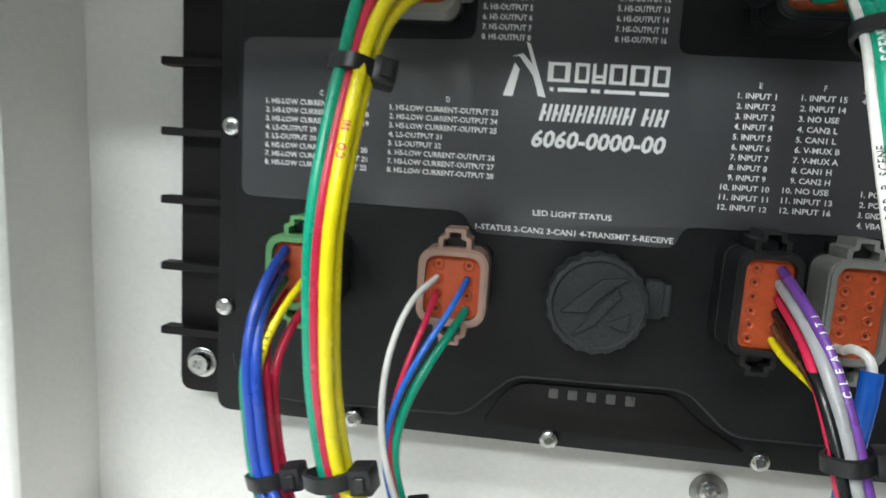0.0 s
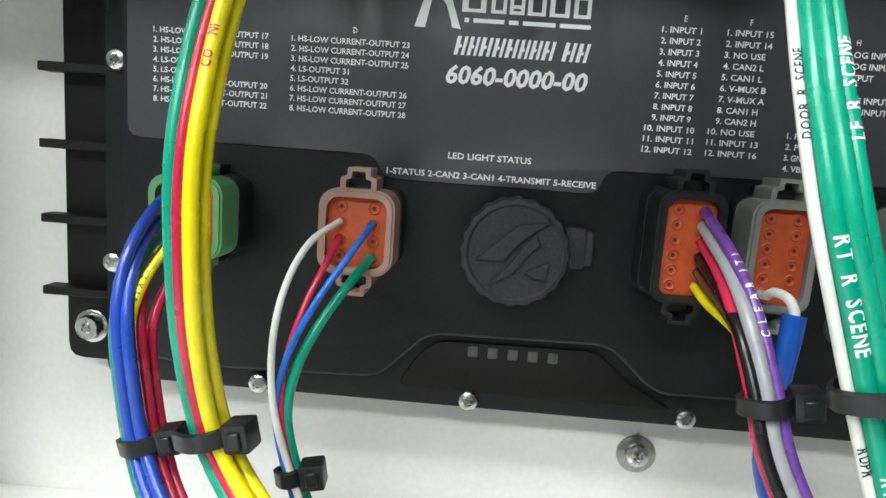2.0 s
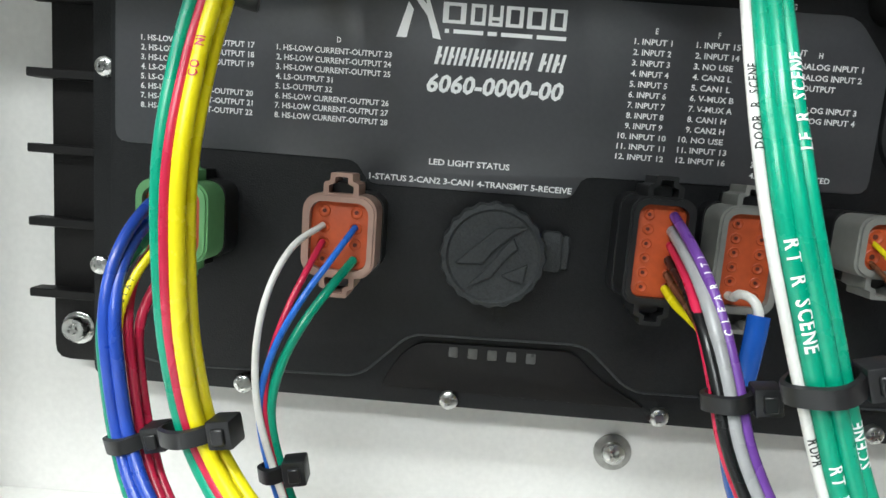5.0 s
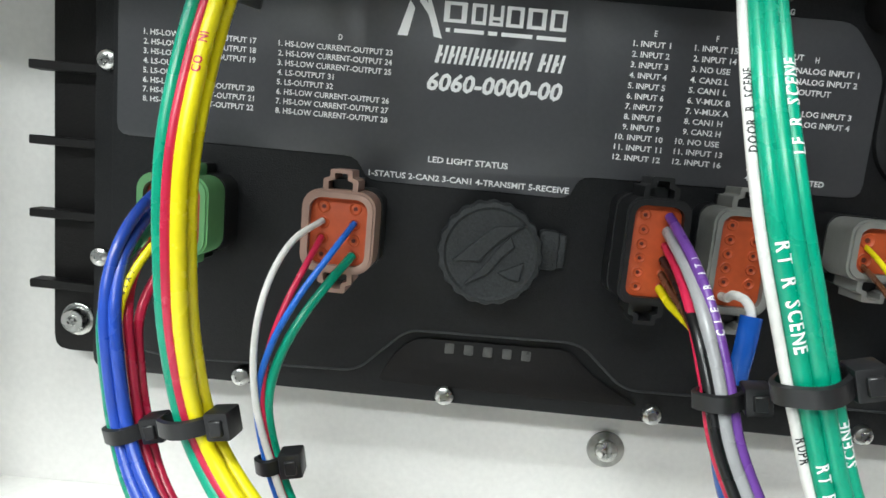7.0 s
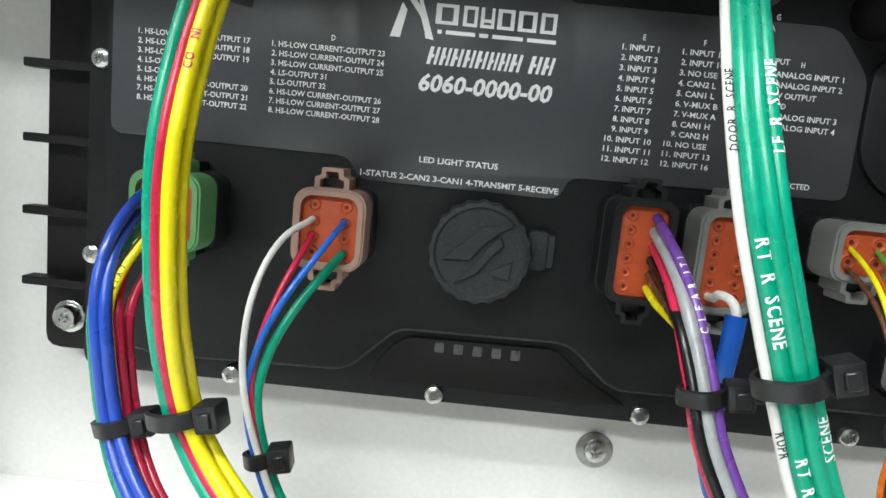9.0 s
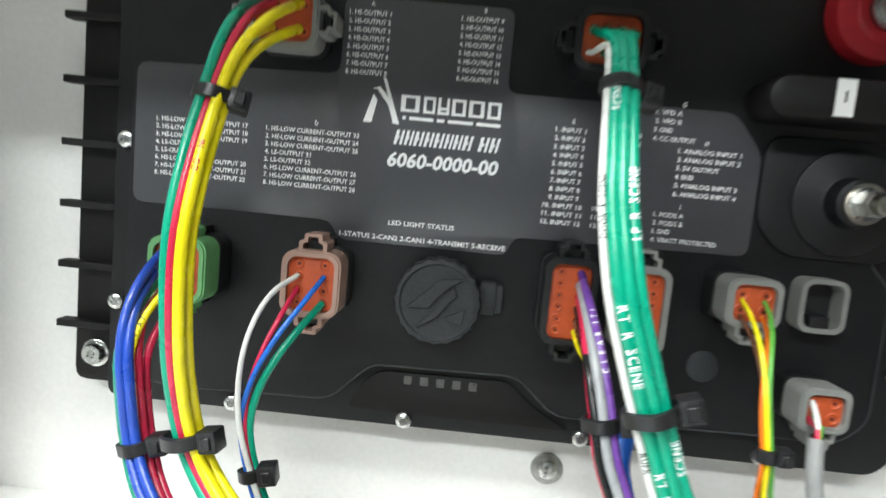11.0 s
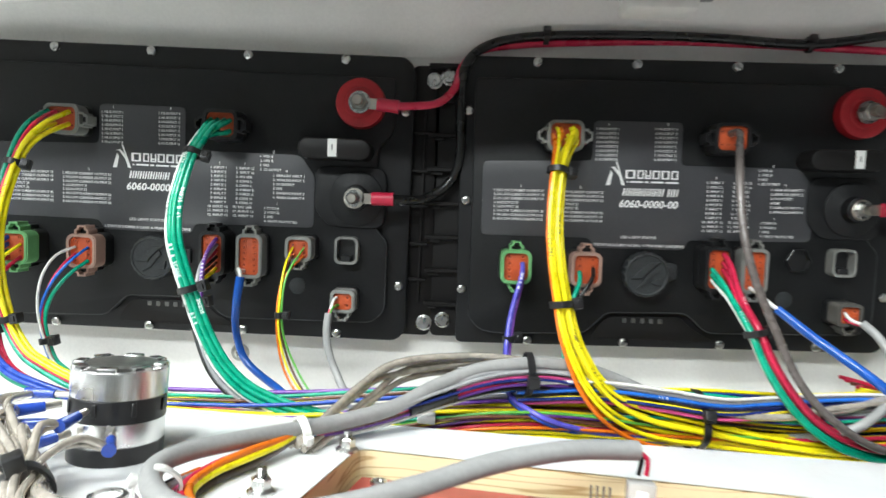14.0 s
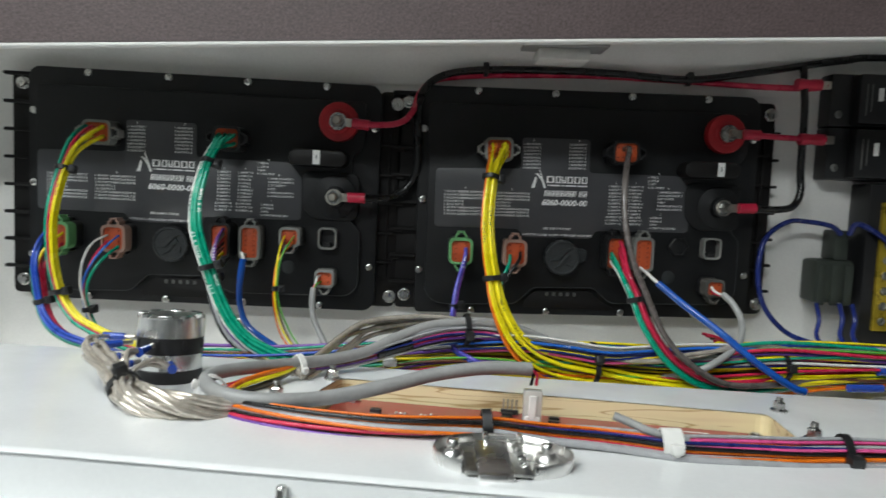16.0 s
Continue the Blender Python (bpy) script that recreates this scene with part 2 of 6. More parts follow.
def spline(points, step=0.004):
    """A Catmull-Rom line through the points, sampled about every step metres."""
    p = [Vector(q) for q in points]
    p = [p[0] * 2 - p[1]] + p + [p[-1] * 2 - p[-2]]
    out = []
    for k in range(1, len(p) - 2):
        a, b, c, d = p[k - 1 : k + 3]
        n = max(2, int((c - b).length / step))
        for j in range(n):
            u = j / n
            out.append(0.5 * (2 * b + (c - a) * u + (2 * a - 5 * b + 4 * c - d) * u * u + (3 * b - a - 3 * c + d) * u ** 3))
    out.append(p[-2])
    return out


def frames_along(pts):
    """Tangent and two normals at each sample, without sudden turns."""
    out, n = [], None
    for k, p in enumerate(pts):
        t = (pts[min(k + 1, len(pts) - 1)] - pts[max(k - 1, 0)]).normalized()
        if n is None:
            n = t.cross(Vector((0, -1, 0.01)))
            n = n if n.length > 1e-3 else t.cross(Vector((1, 0, 0)))
        n = (n - t * n.dot(t)).normalized()
        out.append((p, t, n, t.cross(n)))
    return out


def tube(bm, pts, radius, sides=10, caps=True):
    rings = []
    fr = frames_along(pts)
    for k, (p, t, n, b) in enumerate(fr):
        r = radius(k / (len(fr) - 1)) if callable(radius) else radius
        rings.append([bm.verts.new(p + (n * math.cos(2 * math.pi * j / sides) + b * math.sin(2 * math.pi * j / sides)) * r) for j in range(sides)])
    for r0, r1 in zip(rings, rings[1:]):
        for j in range(sides):
            bm.faces.new((r0[j], r0[(j + 1) % sides], r1[(j + 1) % sides], r1[j]))
    if caps:
        bm.faces.new(rings[0])
        bm.faces.new(list(reversed(rings[-1])))


GLYPHS = {}


def glyph_mesh(text, bold=0.0):
    """A flat mesh of a line of text, 1 high, in the built-in font, with its left end at 0."""
    key = (text, bold)
    if key not in GLYPHS:
        cu = bpy.data.curves.new("glyph", "FONT")
        cu.body, cu.size, cu.resolution_u, cu.offset = text, 1.4, 2, bold
        ob = bpy.data.objects.new("glyph", cu)
        scene.collection.objects.link(ob)
        me = bpy.data.meshes.new_from_object(ob.evaluated_get(bpy.context.evaluated_depsgraph_get()))
        bpy.data.objects.remove(ob)
        vs = [tuple(v.co) for v in me.vertices]
        x0, x1 = min(v[0] for v in vs), max(v[0] for v in vs)
        fs = [tuple(p.vertices) for p in me.polygons]
        bpy.data.meshes.remove(me)
        GLYPHS[key] = ([(v[0] - x0, v[1]) for v in vs], fs, x1 - x0)
    return GLYPHS[key]


def write(bm, text, x, z, height, width=None, y=-0.00585, italic=0.0, bold=0.032, squeeze=0.78):
    vs, fs, w = glyph_mesh(text, bold)
    sx = width / w if width else height * squeeze
    made = [bm.verts.new((x + vx * sx + vz * height * italic, y, z + vz * height)) for vx, vz in vs]
    for f in fs:
        try:
            bm.faces.new([made[k] for k in f])
        except ValueError:
            pass


def bar(bm, x0, x1, z0, z1, y=-0.00585, slant=0.0):
    h = z1 - z0
    vs = [bm.verts.new(p) for p in ((x0, y, z0), (x1, y, z0), (x1 + slant * h, y, z1), (x0 + slant * h, y, z1))]
    bm.faces.new(vs)
# ---- setting: the compartment and the unseen room added round it ----
def wall_piece(name, bm, mat, label, category="wall", smooth=False):
    ob = part(name, bm, mat, None, label, smooth)
    return tagged(ob, category=category, kind="structure")


bm = bmesh.new()
box(bm, -0.17, 1.30, 0.022, 0.030, -0.13, 0.2292)
wall_piece("wall_back", bm, WHITE, "white powder-coated back wall of the compartment")

bm = bmesh.new()  # side wall with its front flange, one bent sheet
outline = [(-0.128, 0.022), (-0.128, -0.023), (-0.1295, -0.0245), (-0.1310, -0.025), (-0.150, -0.025), (-0.150, -0.028), (-0.152, -0.030),
           (-0.186, -0.030), (-0.186, -0.024), (-0.156, -0.024), (-0.150, -0.019), (-0.134, -0.019), (-0.134, 0.022)]
lo = [bm.verts.new((x, y, -0.13)) for x, y in outline]
hi = [bm.verts.new((x, y, 0.300)) for x, y in outline]
for k in range(len(outline)):
    j = (k + 1) % len(outline)
    bm.faces.new((lo[k], lo[j], hi[j], hi[k]))
bm.faces.new(lo)
bm.faces.new(hi)
wall_piece("wall_left", bm, WHITE, "white bent-sheet side wall of the compartment", smooth=True)

bm = bmesh.new()
box(bm, -0.60, -0.186, -0.030, -0.022, -0.13, 0.300)
wall_piece("wall_left_return", bm, WHITE, "white sheet panel beside the compartment")
bm = bmesh.new()
box(bm, 1.30, 1.31, -0.30, 0.030, -0.13, 0.300)
wall_piece("wall_right", bm, WHITE, "white side wall closing the compartment")

bm = bmesh.new()  # top sheet, bent down from the back wall in a soft curve, with a rolled front lip that rises slightly along its length
prof = [(0.0305, 0.2295, 0), (0.0215, 0.2300, 0)]
for k in range(1, 9):
    a = radians(90 * k / 8)
    prof.append((0.0215 - 0.050 * (1 - math.cos(a)), 0.230 + 0.045 * math.sin(a), 0.5))
prof += [(-0.075, 0.258, 0.8), (-0.122, 0.2342, 1), (-0.1255, 0.2302, 1), (-0.1285, 0.2300, 1), (-0.1302, 0.2312, 1), (-0.1304, 0.2326, 1), (-0.1290, 0.2338, 1), (-0.123, 0.2390, 1), (-0.075, 0.265, 0.8), (0.0305, 0.285, 0.5)]
rows = [[bm.verts.new((x, y, z + 0.046 * (x - 0.339) * k)) for y, z, k in prof] for x in (-0.60, 1.30)]
for k in range(len(prof)):
    j = (k + 1) % len(prof)
    bm.faces.new((rows[0][k], rows[0][j], rows[1][j], rows[1][k]))
bm.faces.new(rows[0])
bm.faces.new(rows[1])
wall_piece("ceiling", bm, WHITE, "white sheet-metal top of the compartment with rolled lip", "ceiling", True)

bm = bmesh.new()
box(bm, -0.62, 1.33, -0.1298, -0.125, 0.2340, 0.60)
for v in bm.verts:
    v.co.z += 0.046 * (v.co.x - 0.339) * (1 if v.co.z < 0.4 else 0)
wall_piece("fascia", bm, MAUVE, "mauve pebble-grained vinyl fascia above the compartment", "fascia")

bm = bmesh.new()
box(bm, -0.60, 1.30, -0.30, 0.022, -0.145, -0.130)
wall_piece("compartment_floor", bm, WHITE, "white floor of the compartment below the harness", "floor")
bm = bmesh.new()  # ledge that carries the main harness
box(bm, -0.1275, 1.299, -0.112, 0.0217, -0.064, -0.058)
wall_piece("ledge", bm, WHITE, "white sheet ledge that carries the wiring harness", "ledge")

# added room, out of view; its dark east wall keeps reflections low
for name, dims in (("floor", (-2.6, 3.2, -4.2, 0.6, -1.36, -1.30)), ("wall_workshop_north", (-2.6, 3.2, 0.55, 0.6, -1.3, 1.5)),
                   ("wall_workshop_south", (-2.6, 3.2, -4.2, -4.15, -1.3, 1.5)), ("wall_workshop_west", (-2.65, -2.6, -4.2, 0.6, -1.3, 1.5)),
                   ("wall_workshop_east", (3.2, 3.25, -4.2, 0.6, -1.3, 1.5)), ("ceiling_workshop", (-2.6, 3.2, -4.2, 0.6, 1.5, 1.55))):
    bm = bmesh.new()
    box(bm, *dims)
    wall_piece(name, bm, CONCRETE if name == "floor" else ROOM_DARK if name == "wall_workshop_east" else ROOM_GREY, "plain unseen room surface added round the compartment", "room")

for y in (-0.85, -2.0):
    lamp = thing("ceiling_lamp", pose(-0.65, y, 1.5), "long fluorescent ceiling lamp with white diffuser", "lamp", "workshop ceiling lamps")
    bm = bmesh.new()
    box(bm, -0.95, 0.95, -0.17, 0.17, -0.05, 0.0, 0.01)
    part("lamp_housing", bm, WHITE, lamp)
    bm = bmesh.new()
    box(bm, -0.9, 0.9, -0.15, 0.15, -0.056, -0.0505)
    part("diffuser", bm, LAMP_GLOW, lamp)

# ---- fold-down door panel with its circuit board ----
def on_panel(x, y, h=0.0):
    """A place h above the door panel's top."""
    return Vector((x, y, -0.0251 - 0.0371 * x - 0.0885 * y + h))


def panel_pose(x, y, h=0.0, turn=0.0):
    n = Vector((0.0371, 0.0885, 1)).normalized()
    q = Vector((0, 0, 1)).rotation_difference(n).to_matrix().to_4x4()
    return Matrix.Translation(on_panel(x, y, h)) @ q @ pose(0, 0, 0, 0, 0, turn)


OPENING = [(0.2710, -0.1742), (0.5700, -0.2068), (0.5500, -0.2900), (0.2530, -0.2640)]
door = thing("door_panel", None, "white gloss fold-down door panel lying open with a wood-edged cut-out", "door panel")
bm = bmesh.new()
X0, X1, YB, YF = -0.150, 1.20, -0.120, -0.3455
front = [(X0, -0.3340), (0.169, -0.3495), (0.431, -0.3710), (X1, -0.4050)]
outer = [(X0, YB), (0.269, YB - 0.008), (0.572, YB - 0.015), (X1, YB - 0.020)] + front[::-1]
inner = soften(OPENING, 0.008)
top_o = [bm.verts.new(on_panel(x, y)) for x, y in outer]
top_i = [bm.verts.new(on_panel(x, y)) for x, y in inner]
edges = [bm.edges.new((ring[k], ring[(k + 1) % len(ring)])) for ring in (top_o, top_i) for k in range(len(ring))]
bmesh.ops.triangle_fill(bm, use_beauty=True, use_dissolve=False, edges=edges)
low_o = [bm.verts.new(on_panel(x, y, -0.004)) for x, y in outer]
for k in (0, 1, 2, 3, 7):
    j = (k + 1) % 8
    bm.faces.new((top_o[k], top_o[j], low_o[j], low_o[k]))
part("panel_skin", bm, SHELF_WHITE, door, smooth=False)
bm = bmesh.new()  # rounded front flange
prof = [(0.0, 0.0), (-0.0036, -0.0002), (-0.0042, -0.0007), (-0.0042, -0.0013), (-0.0026, -0.0016), (-0.0024, -0.0024), (-0.0036, -0.0029), (-0.0038, -0.0036), (-0.0040, -0.0195), (-0.0050, -0.0220), (-0.0075, -0.0230), (-0.0200, -0.0232), (-0.0225, -0.0240), (-0.0235, -0.0270), (-0.0235, -0.045), (-0.0205, -0.045), (-0.0205, -0.0262), (-0.0012, -0.0255), (-0.0012, -0.005)]
rows = [[bm.verts.new(on_panel(x, y) + Vector((0, dy, dz))) for dy, dz in prof] for x, y in front]
for r0, r1 in zip(rows, rows[1:]):
    for k in range(len(prof)):
        j = (k + 1) % len(prof)
        bm.faces.new((r0[k], r0[j], r1[j], r1[k]))
part("front_flange", bm, SHELF_WHITE, door, "white bent front edge")
bm = bmesh.new()  # plywood core, seen in the cut-out's sides
n = len(inner)
a = [bm.verts.new(on_panel(x, y, -0.0008)) for x, y in inner]
b = [bm.verts.new(on_panel(x, y, -0.019)) for x, y in inner]
cx, cy = sum(p[0] for p in inner) / n, sum(p[1] for p in inner) / n
c = [bm.verts.new(on_panel(cx + (x - cx) * 1.03, cy + (y - cy) * 1.08, -0.019)) for x, y in inner]
d = [bm.verts.new(on_panel(cx + (x - cx) * 1.03, cy + (y - cy) * 1.08, -0.0008)) for x, y in inner]
for r0, r1 in ((a, b), (b, c), (c, d), (d, a)):
    for k in range(n):
        j = (k + 1) % n
        bm.faces.new((r0[k], r0[j], r1[j], r1[k]))
part("plywood_core", bm, PLY, door, "sawn plywood edge", smooth=False)
bm = bmesh.new()
vs = [bm.verts.new(on_panel(x, y, h)) for h in (-0.0235, -0.021) for x, y in ((X0, YB), (X1, YB - 0.020), (X1, -0.4010), (X0, -0.3310))]
for q in ((0, 1, 2, 3), (4, 5, 6, 7), (0, 1, 5, 4), (1, 2, 6, 5), (2, 3, 7, 6), (3, 0, 4, 7)):
    bm.faces.new([vs[k] for k in q])
part("panel_back", bm, WHITE, door, smooth=False)
bm = bmesh.new()
vs = [bm.verts.new(on_panel(x, y, h)) for h in (-0.20, -0.0475) for x, y in ((X0, -0.3250), (X1, -0.3850), (X1, -0.4280), (X0, -0.3570))]
for q in ((0, 1, 2, 3), (4, 5, 6, 7), (0, 1, 5, 4), (1, 2, 6, 5), (2, 3, 7, 6), (3, 0, 4, 7)):
    bm.faces.new([vs[k] for k in q])
part("door_trim", bm, MAUVE, door, "mauve vinyl trim below the front edge", smooth=False)
# ---- control modules ----
M1 = pose(-0.0026, 0, 0.0034, 0, 1.194, 0)
M2 = pose(0.378, 0, 0.0, 0, 0, 0)
POS, NEG = (0.2425, 0.183), (0.2415, 0.111)


def pan_screw(bm, x, z, r=0.0036, y=0.0):
    m = Matrix.Translation((x, y, z))
    lathe(bm, [(r, -0.0012), (r, 0.0002), (r * 0.9, 0.0011), (r * 0.6, 0.0017), (r * 0.42, 0.0018), (r * 0.40, 0.0008), (0, 0.0008)], 16, m)
    for a in (30, 120):
        box(bm, -r * 0.62, r * 0.62, -0.00188, -0.00172, -r * 0.1, r * 0.1, m=m @ pose(0, 0, 0, 0, a, 0))


def module():
    mod = thing("control_module", M1, "black plastic electronic control module with grey printed label", "control module", "control modules on the wall")
    bm = bmesh.new()  # base with ears, edge tabs and ribbed mounting strip
    base = soften([(-0.0785, -0.001), (0.3022, 0.002), (0.3030, 0.028), (0.3030, 0.192), (0.3022, 0.196), (0.3022, 0.2175), (0.283, 0.2175), (0.279, 0.214), (-0.046, 0.214), (-0.050, 0.2165), (-0.0785, 0.2165)], 0.006, 3)
    prism(bm, base, 0.0219, 0.0105, 0.001)
    for k in range(8):
        z = 0.0265 + 0.0268 * k
        box(bm, -0.0835, -0.056, 0.004, 0.0110, z - 0.0016, z + 0.0016, 0.0004, 1)
        if k < 7:
            box(bm, 0.299, 0.3068, 0.0060, 0.0110, z - 0.0014, z + 0.0014, 0.0004, 1)
    for z in (0.048, 0.0768, 0.1068, 0.1348, 0.1648):
        box(bm, 0.281, 0.2975, 0.006, 0.0108, z - 0.0013, z + 0.0013, 0.0005, 1)
    box(bm, 0.2905, 0.2925, 0.007, 0.0108, 0.03, 0.188, 0.0005, 1)
    part("base", bm, BLACK_DEEP, mod)
    bm = bmesh.new()
    prism(bm, soften([(-0.0575, -0.0035), (0.275, -0.0018), (0.2825, 0.0055), (0.2825, 0.213), (0.275, 0.2215), (-0.051, 0.2215), (-0.0575, 0.215)], 0.006, 4), 0.013, 0.0012, 0.0012)
    part("flange", bm, BLACK, mod)
    bm = bmesh.new()  # raised cover; an added thin bead in paler grey paints its edge highlight
    cover_edge = soften([(-0.0475, 0.204), (-0.0475, 0.018), (-0.038, 0.0085), (-0.024, 0.0065), (0.0405, 0.0085), (0.0455, 0.0105), (0.0590, 0.0238), (0.0630, 0.0256), (0.1180, 0.0268), (0.1235, 0.0255), (0.1365, 0.0138), (0.1420, 0.0115), (0.2560, 0.0135), (0.2660, 0.0230), (0.2660, 0.0780), (0.2560, 0.0880), (0.2560, 0.1500), (0.2680, 0.1620), (0.2680, 0.204)], 0.005, 3)
    prism(bm, cover_edge, 0.0015, -0.0050, 0.0010)
    cover = part("cover", bm, BLACK, mod)
    bm = bmesh.new()
    tube(bm, [Vector((x, -0.0047, z)) for x, z in cover_edge if z < 0.10 and z > 0.004], 0.00045, 6)
    part("edge_bead", bm, RIM, cover)
    bm = bmesh.new()  # LED strip plate
    prism(bm, soften([(0.0500, 0.0035), (0.1480, 0.0035), (0.1300, 0.0130), (0.1195, 0.0225), (0.0640, 0.0215), (0.0575, 0.0165)], 0.004, 3), 0.0014, 0.0002, 0.0004)
    part("led_strip", bm, BLACK_DEEP, mod)
    for k in range(5):
        x = 0.0763 + 0.0070 * k
        bm = bmesh.new()
        prism(bm, rounded(x - 0.0017, x + 0.0017, 0.0168, 0.0206, 0.0005, 2), 0.0008, -0.0001, 0.0002)
        part("led", bm, LED_OFF, mod, "small clear unlit indicator light")
    bm = bmesh.new()
    prism(bm, soften([(-0.0452, 0.0848), (0.0385, 0.0848), (0.0425, 0.0772), (0.1120, 0.0772), (0.1145, 0.0850), (0.2080, 0.0862), (0.2080, 0.1270), (0.1960, 0.1420), (0.1060, 0.1420), (0.1060, 0.1745), (0.0385, 0.1745), (0.0385, 0.1440), (-0.0452, 0.1420)], 0.0045, 3), -0.0045, -0.0056, 0.0001)
    label = part("label", bm, LABEL, mod, "grey label film with white printed lists")

    bm = bmesh.new()
    h, pitch = 0.00185, 0.00330
    for k in range(8):
        write(bm, f"{k + 1}. HS-OUTPUT {k + 1}", 0.0405, 0.1675 - pitch * k, h, 0.0168)
        write(bm, f"{k + 1}. HS-OUTPUT {k + 9}", 0.0852, 0.1683 - pitch * k, h, 0.0168)
    write(bm, "A", 0.049, 0.1712, h)
    write(bm, "B", 0.094, 0.1720, h)
    low = ["HS-LOW CURRENT-OUTPUT {}"] * 3 + ["LS-OUTPUT {}"] * 2 + ["HS-LOW CURRENT-OUTPUT {}"] * 3
    for x, head, nums in ((-0.0362, "C", (17, 18, 19, 29, 30, 20, 21, 22)), (0.0097, "D", (23, 24, 25, 31, 32, 26, 27, 28))):
        write(bm, head, x + 0.020, 0.1226, h)
        for k, (line, num) in enumerate(zip(low, nums)):
            write(bm, f"{k + 1}. " + line.format(num), x, 0.1190 - 0.00315 * k, h, 0.0384 if "LOW" in line else 0.0192)
    write(bm, "E", 0.1330, 0.1323, h)
    write(bm, "F", 0.1530, 0.1323, h)
    right = ["INPUT 15", "INPUT 14", "NO USE", "CAN2 L", "CAN1 L", "V-MUX B", "V-MUX A", "CAN1 H", "CAN2 H", "NO USE", "INPUT 13", "INPUT 16"]
    for k in range(12):
        z = 0.1288 - 0.00336 * k
        back = 0.0020 if k > 8 else 0.0
        write(bm, f"{k + 1}. INPUT {k + 1}", 0.1266 - back, z, h, 0.0122 + (0.0036 if k > 8 else 0))
        write(bm, f"{k + 1}. {right[k]}", 0.1465 - back, z + 0.0002, h, 0.0125 + back + (0.0016 if "INPUT" in right[k] or "MUX" in right[k] else 0))
    for head, x, z, lines in (("G", 0.1650, 0.1390, ["VFD A", "VFD B", "GND", "CC OUTPUT"]),
                              ("H", 0.1755, 0.1247, ["ANALOG INPUT 1", "ANALOG INPUT 2", "5V OUTPUT", "GND", "ANALOG INPUT 3", "ANALOG INPUT 4"]),
                              ("I", 0.1690, 0.0990, ["PODS A", "PODS B", "GND", "VBATT PROTECTED"])):
        write(bm, head, x + 0.010, z + 0.0036, h)
        for k, line in enumerate(lines):
            write(bm, f"{k + 1}. {line}", x, z - 0.0034 * k, h, 0.00158 * len(line) + 0.0025)
    write(bm, "LED LIGHT STATUS", 0.0629, 0.0852, 0.0020, 0.0272)
    write(bm, "1-STATUS 2-CAN2 3-CAN1 4-TRANSMIT 5-RECEIVE", 0.0430, 0.0789, 0.0020, 0.0685)
    write(bm, "6060-0000-00", 0.0600, 0.1092, 0.0056, 0.0450, italic=0.16, bold=0.045)
    part("printed_text", bm, INK, label, "white printed connector lists", smooth=False)
    bm = bmesh.new()  # maker's mark and product name as plain shapes
    x = 0.0640
    for w in (0.0088, 0.0056, 0.0054, 0.0066, 0.0072, 0.0062):
        bar(bm, x, x + w * 0.22, 0.1312, 0.1378)
        bar(bm, x + w * 0.66, x + w * 0.86, 0.1312, 0.1378)
        bar(bm, x + w * 0.22, x + w * 0.66, 0.1312, 0.1323)
        bar(bm, x + w * 0.22, x + w * 0.66, 0.1367 if w != 0.0054 else 0.1330, 0.1378 if w != 0.0054 else 0.1341)
        x += w * 1.04
    x = 0.0650
    for w in (0.0014, 0.0098, 0.0030, 0.0102, 0.0096):
        bar(bm, x, x + w, 0.1281, 0.1294)
        x += w + 0.0014
    x = 0.0622
    for w in (0.0042, 0.0038, 0.0042, 0.0040, 0.0042, 0.0036, 0.0038, 0.0042, 0.0, 0.0044, 0.0042):
        if w:
            bar(bm, x, x + w * 0.30, 0.1180, 0.1238, slant=0.2)
            bar(bm, x + w * 0.56, x + w * 0.80, 0.1180, 0.1238, slant=0.2)
            bar(bm, x + w * 0.3, x + w * 0.56, 0.1202, 0.1213, slant=0.2)
        x += w if w else 0.0022
    for tri in (((0.0560, 0.1440), (0.0592, 0.1350), (0.0612, 0.1262), (0.0640, 0.1258), (0.0574, 0.1436)),
                ((0.0492, 0.1258), (0.0526, 0.1372), (0.0544, 0.1348), (0.0526, 0.1258)),
                ((0.0516, 0.1392), (0.0540, 0.1392), (0.0590, 0.1330), (0.0606, 0.1285), (0.0596, 0.1356), (0.0552, 0.1402))):
        bm.faces.new([bm.verts.new((px, -0.00585, pz)) for px, pz in tri])
    part("emblem", bm, INK, label, "white maker's mark in plain shapes", smooth=False, kind="stuff")

    for x in (0.0, 0.076, 0.152, 0.228):
        for z in (0.0, 0.2175):
            bm = bmesh.new()
            pan_screw(bm, x, z + (0.0085 * x if z < 0.1 else 0.0))
            part("screw", bm, STEEL, mod)
    for x in (-0.052, 0.276):
        for z in (0.040, 0.110, 0.1795):
            bm = bmesh.new()
            pan_screw(bm, x - (0.0018 if x < 0 and z < 0.1 else 0.0), z + (0.003 if x > 0 and z < 0.1 else 0.0))
            part("screw", bm, STEEL, mod)
    for x in (-0.0682, 0.2972):
        for z in (0.0125, 0.206):
            bm = bmesh.new()
            lathe(bm, [(0.0064, -0.0106), (0.0064, -0.0095), (0.0060, -0.0092), (0.0048, -0.0092), (0.0047, -0.0065), (0.0042, -0.0058), (0.0020, -0.0058), (0.0018, -0.0070), (0, -0.0070)], 20, Matrix.Translation((x, 0, z)))
            for a in (20, 110):
                box(bm, -0.0022, 0.0022, 0.0056, 0.0059, -0.0005, 0.0005, m=Matrix.Translation((x, 0, z)) @ pose(0, 0, 0, 0, a, 0))
            part("mounting_bolt", bm, STEEL, mod, "zinc-plated mounting bolt with washer")
    # round sealing cap
    cx, cz = 0.0866, 0.0575
    cap_m = Matrix.Translation((cx, 0, cz))
